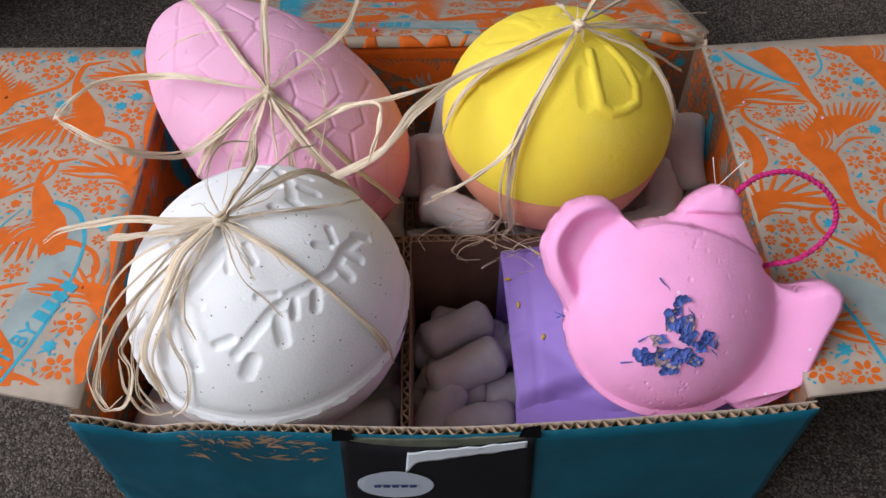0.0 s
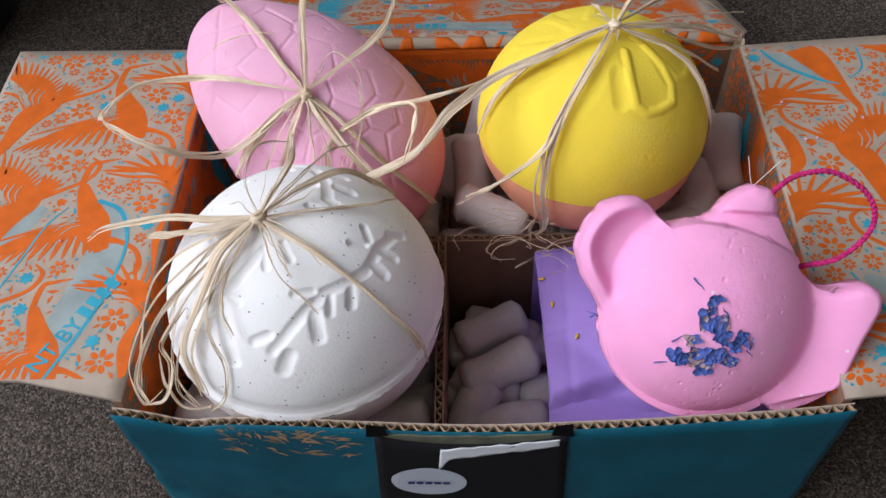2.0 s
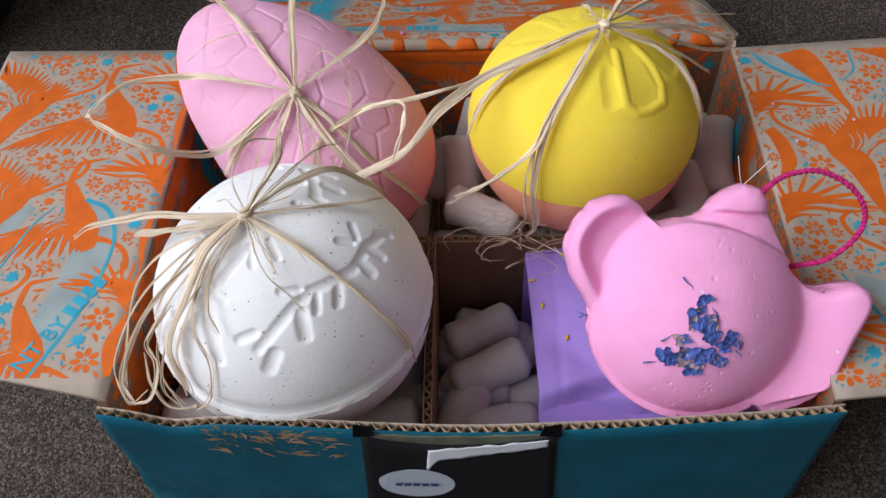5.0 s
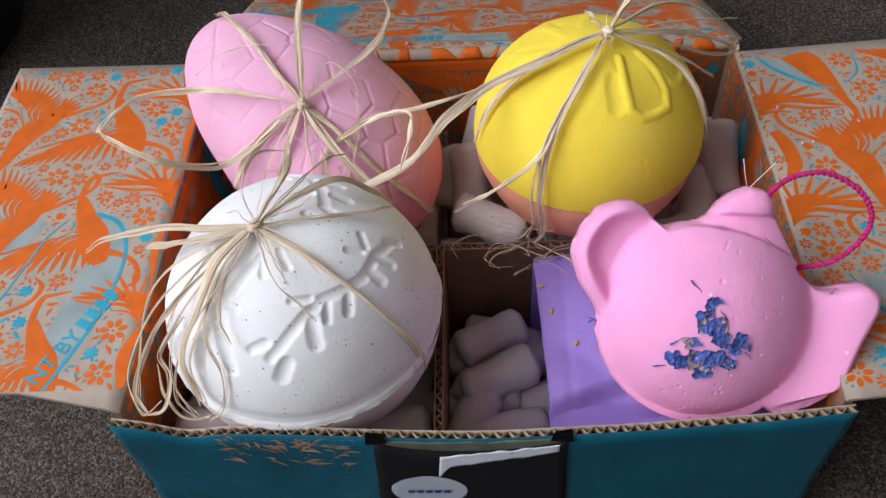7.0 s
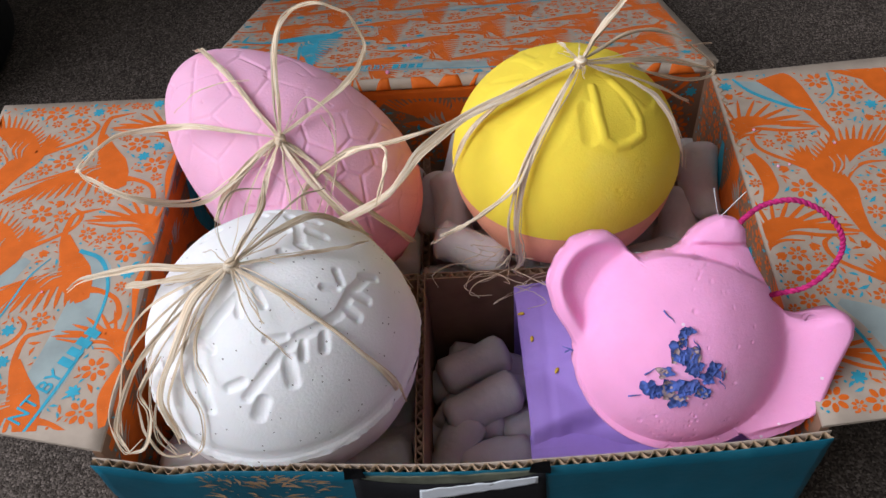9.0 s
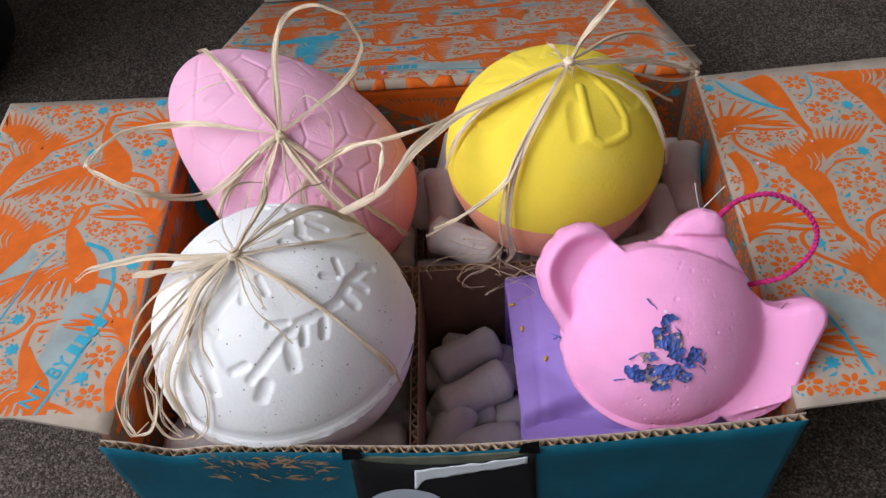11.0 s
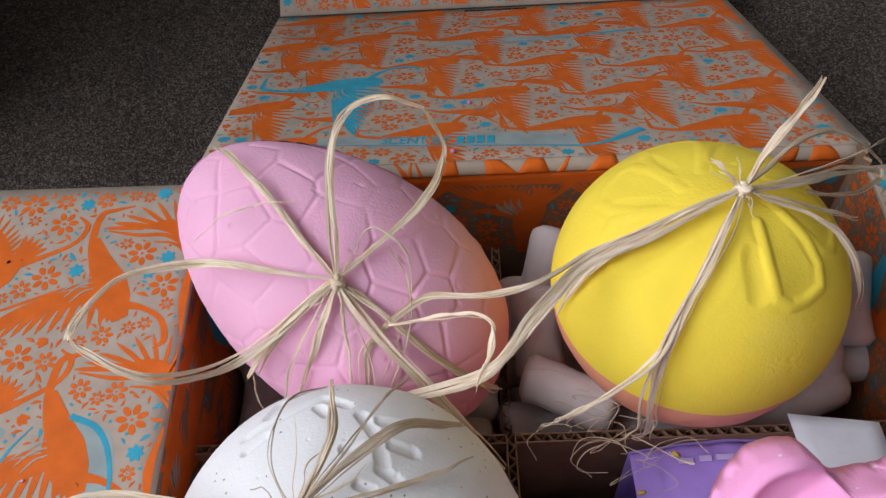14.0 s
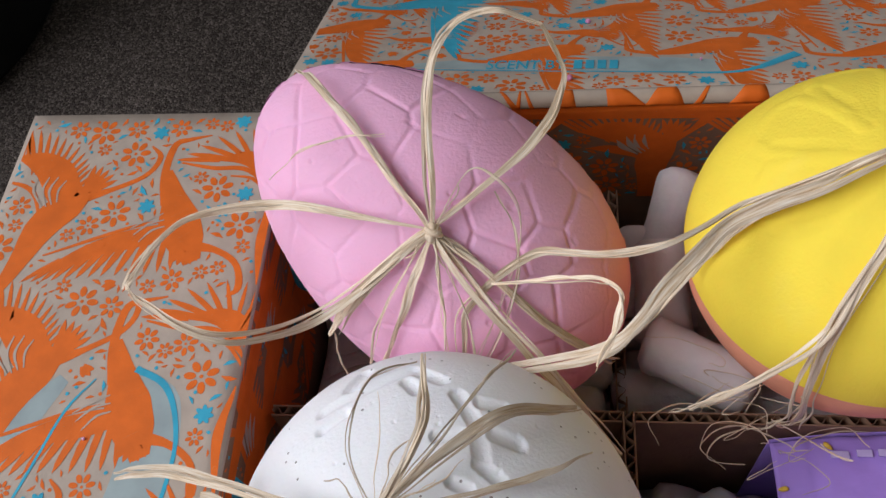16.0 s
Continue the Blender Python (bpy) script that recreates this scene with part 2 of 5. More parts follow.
def raw(name, verts, faces, material, parent=None, label="", smooth=True, extra=(), index=None):
    me = bpy.data.meshes.new(name)
    me.from_pydata([tuple(map(float, v)) for v in verts], [], faces)
    for m in (material, *extra):
        me.materials.append(m)
    if index is not None:
        me.polygons.foreach_set("material_index", index)
    me.polygons.foreach_set("use_smooth", [smooth] * len(me.polygons))
    me.update()
    ob = new(name, me)
    ob.parent = parent
    if label:
        ob["label"] = label
    return ob


def thing(name, label, category, at=(0, 0, 0), group="", kind=""):
    ob = new(name)
    ob.location = at
    ob.empty_display_size = 0.02
    return tagged(ob, label, category, group, kind)


def box_bm(lo, hi, bevel=0.0, bm=None):
    bm = bm or bmesh.new()
    r = bmesh.ops.create_cube(bm, size=1.0)
    for v in r["verts"]:
        v.co = Vector([lo[i] + (v.co[i] + 0.5) * (hi[i] - lo[i]) for i in range(3)])
    if bevel:
        es = list({e for v in r["verts"] for e in v.link_edges})
        bmesh.ops.bevel(bm, geom=es, offset=bevel, segments=2, affect="EDGES")
    return bm


def grid_faces(nu, nv, wrap=False):
    f = []
    for i in range(nu - 1):
        for j in range(nv if wrap else nv - 1):
            k = (j + 1) % nv
            f.append((i * nv + j, i * nv + k, (i + 1) * nv + k, (i + 1) * nv + j))
    return f


def sheet(name, pos, nu, nv, thick, material, parent=None, label="", smooth=True):
    """A board or paper with thickness: pos(u, v) gives its upper face, u and v from 0 to 1."""
    P = np.array([[pos(i / (nu - 1), j / (nv - 1)) for j in range(nv)] for i in range(nu)], float)
    du, dv = np.gradient(P, axis=0), np.gradient(P, axis=1)
    n = np.cross(du, dv)
    n /= np.linalg.norm(n, axis=2, keepdims=True) + 1e-12
    verts = np.concatenate([P.reshape(-1, 3), (P - n * thick).reshape(-1, 3)])
    top = grid_faces(nu, nv)
    o = nu * nv
    faces = top + [tuple(o + k for k in reversed(f)) for f in top]
    rim = [i * nv for i in range(nu)] + [(nu - 1) * nv + j for j in range(1, nv)] + [i * nv + nv - 1 for i in range(nu - 2, -1, -1)] + [j for j in range(nv - 2, 0, -1)]
    for a, b in zip(rim, rim[1:] + rim[:1]):
        faces.append((a, b, o + b, o + a))
    ob = raw(name, verts, faces, material, parent, label, smooth=False)
    if smooth:
        ob.data.polygons.foreach_set("use_smooth", [k < 2 * len(top) for k in range(len(faces))])
    return ob


def catmull(pts, n):
    """A smooth line through points."""
    p = [Vector(q) for q in pts]
    p = [p[0] * 2 - p[1]] + p + [p[-1] * 2 - p[-2]]
    out = []
    segs = len(p) - 3
    for k in range(n):
        s = k / (n - 1) * segs
        i = min(int(s), segs - 1)
        t = s - i
        a, b, c, d = p[i:i + 4]
        out.append(0.5 * ((2 * b) + (c - a) * t + (2 * a - 5 * b + 4 * c - d) * t * t + (3 * b - a - 3 * c + d) * t ** 3))
    return out


def ribbon(name, pts, width, parent, up=(0, 0, 1), centre=None, n=36, taper=0.5, rng=random, material=None, label="", twist=0.5, thick=0.35):
    """A flat, folded fibre ribbon along points in millimetres."""
    line = catmull([Vector(q) * 0.001 for q in pts], n)
    ph, tw = rng.uniform(0, 6.3), rng.uniform(-1, 1) * twist
    verts, faces, uvs = [], [], []
    K = 8
    run = 0.0
    for i, c in enumerate(line):
        t = (line[min(i + 1, n - 1)] - line[max(i - 1, 0)]).normalized()
        if i:
            run += (c - line[i - 1]).length
        nrm = ((c - Vector(centre)).normalized() * 0.5 + Vector((0.05, -0.5, 0.8))) if centre else Vector(up)
        side = t.cross(nrm)
        if side.length < 1e-6:
            side = Vector((1, 0, 0))
        side.normalize()
        nn = side.cross(t).normalized()
        s = i / (n - 1)
        a = tw * math.sin(ph + s * 4.5)
        sd, nu_ = side * math.cos(a) + nn * math.sin(a), nn * math.cos(a) - side * math.sin(a)
        w = width * 0.0005 * (1 - taper * abs(2 * s - 1) ** 3) * (0.85 + 0.25 * math.sin(ph + s * 9))
        c = c + side * 0.0006 * noise.noise(Vector((s * 6, ph, 0))) + nn * 0.0004 * noise.noise(Vector((s * 9, ph, 5)))
        for k in range(K):
            q = 2 * math.pi * k / K
            x = math.cos(q)
            fold = 0.10 * w * math.cos(x * 3.0 + ph)
            verts.append(c + sd * (x * w) + nu_ * (math.sin(q) * thick * 0.0005 + fold))
            uvs.append((run * 100, x))
    faces = [(i * K + k, i * K + (k + 1) % K, (i + 1) * K + (k + 1) % K, (i + 1) * K + k) for i in range(n - 1) for k in range(K)]
    faces += [tuple(range(K - 1, -1, -1)), tuple((n - 1) * K + k for k in range(K))]
    ob = raw(name, verts, faces, material or RAFFIA, parent, label, smooth=False)
    lay = ob.data.uv_layers.new(name="UVMap")
    lay.data.foreach_set("uv", [x for lp in ob.data.loops for x in uvs[lp.vertex_index]])
    return ob


def tube_bm(line, radius, sides=8, bm=None):
    bm = bm or bmesh.new()
    rings = []
    for i, c in enumerate(line):
        t = (line[min(i + 1, len(line) - 1)] - line[max(i - 1, 0)]).normalized()
        a = t.orthogonal().normalized() if not rings else (last - t * last.dot(t)).normalized()
        last = a
        b = t.cross(a)
        r = radius(i / (len(line) - 1)) if callable(radius) else radius
        rings.append([bm.verts.new(c + (a * math.cos(q) + b * math.sin(q)) * r) for q in (2 * math.pi * k / sides for k in range(sides))])
    for p, q in zip(rings, rings[1:]):
        for k in range(sides):
            bm.faces.new((p[k], p[(k + 1) % sides], q[(k + 1) % sides], q[k]))
    bm.faces.new(rings[0][::-1])
    bm.faces.new(rings[-1])
    return bm


def poly_sd(p, poly):
    """Signed distance to a polygon, below zero inside."""
    d = np.full(len(p), 1e9)
    s = np.ones(len(p))
    v = [np.array(q, float) for q in poly]
    for i in range(len(v)):
        a, b = v[i], v[i - 1]
        e, w = b - a, p - a
        q = w - np.clip((w @ e) / (e @ e + 1e-9), 0, 1)[:, None] * e
        d = np.minimum(d, (q * q).sum(1))
        c1, c2, c3 = p[:, 1] >= a[1], p[:, 1] < b[1], e[0] * w[:, 1] > e[1] * w[:, 0]
        s = np.where((c1 & c2 & c3) | (~c1 & ~c2 & ~c3), -s, s)
    return s * np.sqrt(d)


# ---------- room ----------
def room():
    bm = bmesh.new()
    bmesh.ops.create_grid(bm, x_segments=8, y_segments=8, size=2.6)
    floor = part("floor", bm, CARPET)
    tagged(floor, "short brown-grey flecked carpet under the box", "carpet", kind="structure")
    floor.location = (0.5, -0.2, 0)
    x0, x1, y0, y1, zt = WALL_W, 2.6, -2.6, 2.2, 2.4
    w = part("wall_east", box_bm((x1, y0, 0), (x1 + 0.1, y1, zt)), PAINT)
    tagged(w, "plain off-white painted wall", "wall", kind="structure")
    w = part("wall_north", box_bm((x0 - 0.1, y1, 0), (x1 + 0.1, y1 + 0.1, zt)), PAINT)
    tagged(w, "plain off-white painted wall", "wall", kind="structure")
    w = part("wall_south", box_bm((x0 - 0.1, y0 - 0.1, 0), (x1 + 0.1, y0, zt)), PAINT)
    tagged(w, "plain off-white painted wall", "wall", kind="structure")
    bm = box_bm((x0 - 0.1, y0, 0), (x0, y1, WIN_Z0))
    box_bm((x0 - 0.1, y0, WIN_Z1), (x0, y1, zt), bm=bm)
    box_bm((x0 - 0.1, y0, WIN_Z0), (x0, WIN_Y0, WIN_Z1), bm=bm)
    box_bm((x0 - 0.1, WIN_Y1, WIN_Z0), (x0, y1, WIN_Z1), bm=bm)
    w = part("wall_west", bm, PAINT)
    tagged(w, "off-white painted wall with a window opening", "wall", kind="structure")
    c = part("ceiling", box_bm((x0 - 0.1, y0 - 0.1, zt), (x1 + 0.1, y1 + 0.1, zt + 0.1)), PAINT)
    tagged(c, "plain white ceiling", "ceiling", kind="structure")


room()

# ---------- the printed box ----------
X0, X1, Y0, Y1, ZT = -0.153, 0.157, -0.003, 0.240, 0.130
TH = 0.0036


def front_y(x):
    s = (x - 0.002) / 0.155
    return Y0 - 0.0075 * max(0.0, 1 - s * s)


def front_z(x):
    return ZT - 0.0015 + 0.0012 * noise.noise(Vector((x * 22, 3.1, 0))) - 0.005 * math.exp(-((x + 0.122) / 0.013) ** 2) - 0.0022 * math.exp(-((x - 0.01) / 0.04) ** 2)


def flute_strip(name, path, normal, depth, parent, period=0.0058, amp=None, label="", down=(0, 0, -1), material=None):
    """The wavy middle paper of corrugated board, along an open edge."""
    amp = amp or TH * 0.5 - 0.0004
    L = [0.0]
    for a, b in zip(path, path[1:]):
        L.append(L[-1] + (b - a).length)
    n = int(L[-1] / period * 10)
    verts, faces = [], []
    for i in range(n + 1):
        s = L[-1] * i / n
        k = max(j for j in range(len(L)) if L[j] <= s + 1e-9)
        k = min(k, len(path) - 2)
        c = path[k].lerp(path[k + 1], (s - L[k]) / (L[k + 1] - L[k]))
        o = normal * (amp * math.sin(2 * math.pi * s / period + 0.5 * math.sin(s * 90)))
        jag = 0.0006 * noise.noise(Vector((s * 400, 1.0, depth * 50)))
        for d, e in ((jag, 0.0), (depth, 0.0), (depth, 0.00022), (jag, 0.00022)):
            verts.append(c + o + Vector(down) * d + normal * e)
    for i in range(n):
        for q in range(4):
            a, b = i * 4 + q, i * 4 + (q + 1) % 4
            faces.append((a, a + 4, b + 4, b))
    return raw(name, verts, faces, material or FLUTE, parent, label)


def gift_box():
    box = thing("gift_box", "open teal corrugated gift box with orange bird print, on carpet", "box")
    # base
    part("bottom_panel", box_bm((X0, Y0, 0.001), (X1, Y1, 0.005)), KRAFT_BROWN_AND_SHADE, box)
    # front wall, bowed, two liners with the wavy paper between
    N = 90
    xs = [X0 + (X1 - X0) * i / (N - 1) for i in range(N)]

    def wall_sheet(name, off, thick, material, label):
        return sheet(name, lambda u, v: (X0 + (X1 - X0) * u, front_y(X0 + (X1 - X0) * u) + off + 0.0016 * noise.noise(Vector((u * 7, v * 3, 2.2))) * math.sin(math.pi * u) * (1 - v) + (0.0022 + 0.004 * max(0.0, 1 - u / 0.22)) * abs(noise.noise(Vector((u * 16 + v * 5, v * 7, 8.0)))) * (1 - v) ** 0.5, 0.002 + (front_z(X0 + (X1 - X0) * u) - 0.002) * v), N, 14, thick, material, box, label)
    wall_sheet("front_panel", 0.0, 0.0005, TEAL, "creased teal printed front wall with a torn top edge")
    wall_sheet("front_liner", TH, 0.0005, KRAFT, "kraft inner liner")
    flute_strip("front_fluting", [Vector((x, front_y(x) + TH / 2 + 0.0002, front_z(x) + 0.0004)) for x in xs], Vector((0, 1, 0)), 0.008, box, label="torn wavy corrugated edge")
    # side and back walls; inside shade is put into the darker board colour
    def plain(name, a, b, inward, material, label, ztop=ZT):
        d = (b - a).normalized()
        nrm = inward
        bm = bmesh.new()
        def pt(u, z, off):
            bow = 0.0006 * math.sin(math.pi * u)
            p = a.lerp(b, u) - nrm * bow + nrm * off
            return bm.verts.new((p.x, p.y, z))
        U = 16
        rows = [[pt(k / U, z, o) for k in range(U + 1)] for z, o in ((0.002, 0), (ztop, 0), (ztop, TH), (0.002, TH))]
        for i in range(4):
            for k in range(U):
                bm.faces.new((rows[i][k], rows[i][k + 1], rows[(i + 1) % 4][k + 1], rows[(i + 1) % 4][k]))
        for k in (0, U):
            bm.faces.new([r[k] for r in rows])
        bmesh.ops.recalc_face_normals(bm, faces=bm.faces)
        return part(name, bm, material, box, label)
    wl = plain("left_panel", Vector((X0, Y0 + 0.006, 0)), Vector((X0, Y1, 0)), Vector((1, 0, 0)), KRAFT_BROWN_AND_SHADE, "kraft wall with orange print inside, shade painted into its colour")
    wr = plain("right_panel", Vector((X1, Y0 + 0.006, 0)), Vector((X1, Y1, 0)), Vector((-1, 0, 0)), KRAFT_BROWN_AND_SHADE, "kraft wall with orange print inside, shade painted into its colour")
    wb = plain("back_panel", Vector((X0 + TH, Y1, 0)), Vector((X1 - TH, Y1, 0)), Vector((0, -1, 0)), KRAFT_BROWN_AND_SHADE, "kraft wall with orange print inside, shade painted into its colour", 0.1245)
    # flaps: folded outward, slightly wavy
    def lf(u, v):
        x = X0 + TH - 0.1165 * u
        y = 0.003 + 0.010 * min(1, u * 2.5) + (0.2295 - 0.010 * min(1, u * 2.5) + 0.002 * u) * v
        return (x, y, ZT + 0.001)
    def rf(u, v):
        x = X1 - TH + 0.1205 * u
        y = 0.002 + 0.012 * u + (0.224 - 0.003 * u) * v
        return (x, y, ZT + 0.001)
    fl = sheet("left_flap", lambda u, v: lf(1 - u, v), 16, 22, 0.0017, KRAFT, box, "kraft flap with orange bird and flower print, folded flat outward")
    fr = sheet("right_flap", rf, 16, 22, 0.0017, KRAFT, box, "kraft flap with orange bird and flower print, folded flat outward")
    # lid: slopes back to the carpet, its tuck flap bends up
    LY, LZ = 0.470, 0.036
    def lid_pos(u, v):
        x = X0 - 0.006 + 0.002 * v + (X1 - X0 + 0.010 - 0.003 * v) * u
        y = Y1 - TH + 0.0054 + (LY - Y1 + TH - 0.0054) * v
        z = ZT - 0.0012 + (LZ - ZT + 0.0012) * v
        return (x, y, z)
    lid = sheet("lid", lid_pos, 26, 20, 0.0017, KRAFT, box, "kraft lid with orange and blue bird print, lying back")
    def tuck_pos(u, v):
        x = X0 - 0.003 + (X1 - X0 + 0.004) * u
        return (x, LY + 0.058 * v, LZ + 0.001 + 0.040 * v)
    tuck = sheet("tuck_flap", tuck_pos, 26, 8, 0.0017, KRAFT, lid, "kraft tuck flap bent upward")
    return box, fl, fr, lid, tuck, wl, wr, wb, lf, rf, lid_pos, tuck_pos


BOX, FLAP_L, FLAP_R, LID, TUCK, WALL_L, WALL_R, WALL_B, lf, rf, lid_pos, tuck_pos = gift_box()
# ---------- printed pattern: flat ink shapes on the board ----------
def stroke(pts, widths, n=18):
    """A tapered brush line."""
    c = catmull([Vector((x, y, 0)) for x, y in pts], n)
    lo, hi = [], []
    for i, p in enumerate(c):
        t = (c[min(i + 1, n - 1)] - c[max(i - 1, 0)]).normalized()
        s = i / (n - 1) * (len(widths) - 1)
        k = min(int(s), len(widths) - 2)
        w = (widths[k] + (widths[k + 1] - widths[k]) * (s - k)) * 0.5
        lo.append((p.x - t.y * w, p.y + t.x * w))
        hi.append((p.x + t.y * w, p.y - t.x * w))
    return lo + hi[::-1]


def blade(p, ang, L, w):
    """One feather."""
    out = []
    for u, v in ((0, -0.5), (0.5, -0.62), (0.82, -0.4), (1.0, 0.0), (0.82, 0.3), (0.5, 0.45), (0, 0.5)):
        x, y = u * L, v * w
        out.append((p[0] + x * math.cos(ang) - y * math.sin(ang), p[1] + x * math.sin(ang) + y * math.cos(ang)))
    return out


def wing(spine, side, k, l0, l1, a0=95.0, a1=25.0, band=6.0):
    """A wing: a solid band along a spine and feathers off one side of it."""
    c = catmull([Vector((x, y, 0)) for x, y in spine], k)
    out = [stroke(spine, [band * 0.7, band, band, band * 0.7, 1.0])]
    for i, p in enumerate(c):
        t = (c[min(i + 1, k - 1)] - c[max(i - 1, 0)])
        gap = t.length / (2 if 0 < i < k - 1 else 1)
        s = i / (k - 1)
        a = math.atan2(t.y, t.x) + side * radians(a0 + (a1 - a0) * s)
        out.append(blade((p.x, p.y), a, l0 + (l1 - l0) * s, max(1.1, gap * (0.74 - 0.12 * s))))
    return out


def crane_up():
    """A crane with its neck raised, one wing down to the left, one fan to the right."""
    O = [stroke([(13, 38), (4, 36), (-2, 33), (-3, 18), (2, 4)], [0.6, 2.2, 3.2, 3.4, 7.0]),
         stroke([(-2, 20), (3, 8), (8, -4), (13, -14), (18, -23)], [3.5, 9, 17, 15, 6])]
    O += wing([(8, -8), (-2, -11), (-14, -14), (-26, -18), (-36, -22)], 1, 13, 19, 17, 78, 14, 9)
    O.append(stroke([(4, -4), (-10, -7), (-26, -13), (-44, -20)], [1, 1.7, 1.7, 0.8]))
    O += [blade((14, -17), radians(a), 8, 2.4) for a in (-125, -105, -85, -65, -45)]
    O.append(stroke([(16, -16), (26, -18), (35, -24), (38, -34), (34, -38)], [5, 2.6, 2.4, 3.0, 0.8]))
    K = [stroke([(2, -4), (-4, -6), (-9, -11)], [0.5, 1.1, 0.4]), stroke([(1, -1), (-5, -4), (-11, -8)], [0.5, 1.1, 0.4]), stroke([(3, -7), (-2, -9), (-6, -14)], [0.5, 1.0, 0.4])]
    return O, K


def crane_down():
    """A crane that dives: wing fanned out above, tail behind, neck down."""
    O = [stroke([(9, 4), (3, -3), (-5, -14), (-9, -28), (-14, -42), (-22, -50), (-24, -57)], [9, 16, 15, 9, 5, 3.4, 0.8])]
    O += wing([(5, -6), (-1, 4), (-7, 13), (-16, 19), (-28, 22)], -1, 18, 13, 19, 75, 48, 15)
    O += [blade((8, 2), radians(a), 15, 2.8) for a in (28, 42, 56, 70, 84)]
    O.append(stroke([(6, -1), (20, 4), (33, 11), (37, 20), (32, 26)], [6, 2.4, 2.2, 2.6, 0.8]))
    O.append(stroke([(-8, -8), (-13, 2), (-20, 7), (-30, 9)], [1, 2.2, 2.0, 0.8]))
    K = [stroke([(-6, -4), (-10, 4), (-9, 11)], [0.5, 1.2, 0.4]), stroke([(-4, -3), (-7, 4), (-5, 11)], [0.5, 1.2, 0.4]), stroke([(-8, -4), (-14, 4), (-14, 10)], [0.5, 1.2, 0.4]), stroke([(-2, -2), (-3, 4), (-1, 9)], [0.5, 1.0, 0.4])]
    return O, K


def fan_side():
    """A wing that comes in over the fold."""
    O = wing([(1, -10), (-2, -4), (-6, 0), (-13, 2), (-22, 1)], -1, 11, 17, 19, 80, 10, 9)
    O += [stroke([(2, -14), (-10, -4), (-24, -3), (-38, 0)], [1.5, 2.2, 2.0, 0.8]), stroke([(3, -19), (-6, -9), (-16, -7)], [1, 1.6, 0.7])]
    return O, []


def ellipse(c, a, rx, ry, n=10):
    return [(c[0] + rx * math.cos(q) * math.cos(a) - ry * math.sin(q) * math.sin(a), c[1] + rx * math.cos(q) * math.sin(a) + ry * math.sin(q) * math.cos(a)) for q in (2 * math.pi * k / n for k in range(n))]


def flower(c, r, n=7, a0=0.0):
    return [ellipse((c[0] + r * 0.66 * math.cos(a), c[1] + r * 0.66 * math.sin(a)), a, r * 0.36, r * 0.22) for a in (a0 + 2 * math.pi * k / n for k in range(n))] + [ellipse(c, 0, r * 0.12, r * 0.12, 6)]


def star(c, r, a0=0.0):
    return [blade(c, a0 + 2 * math.pi * k / 7, r, r * 0.5) for k in range(7)]


def leaf(c, a, L):
    p = (c[0] - math.cos(a) * L / 2, c[1] - math.sin(a) * L / 2)
    return stroke([p, (c[0] + math.sin(a) * L * 0.08, c[1] - math.cos(a) * L * 0.08), (c[0] + math.cos(a) * L / 2, c[1] + math.sin(a) * L / 2)], [0.2, L * 0.34, 0.2], 9)


def tulip(c, a, s):
    out = []
    for d, L in ((-0.5, 0.9), (0, 1.0), (0.5, 0.9)):
        out.append(blade(c, a + d, s * L, s * 0.42))
    return out


def placed(polys, x, y, turn=0.0, scale=1.0, flip=False):
    a = radians(turn)
    ca, sa = math.cos(a) * scale, math.sin(a) * scale
    return [[(x + (-u if flip else u) * ca - v * sa, y + (-u if flip else u) * sa + v * ca) for u, v in p] for p in polys]


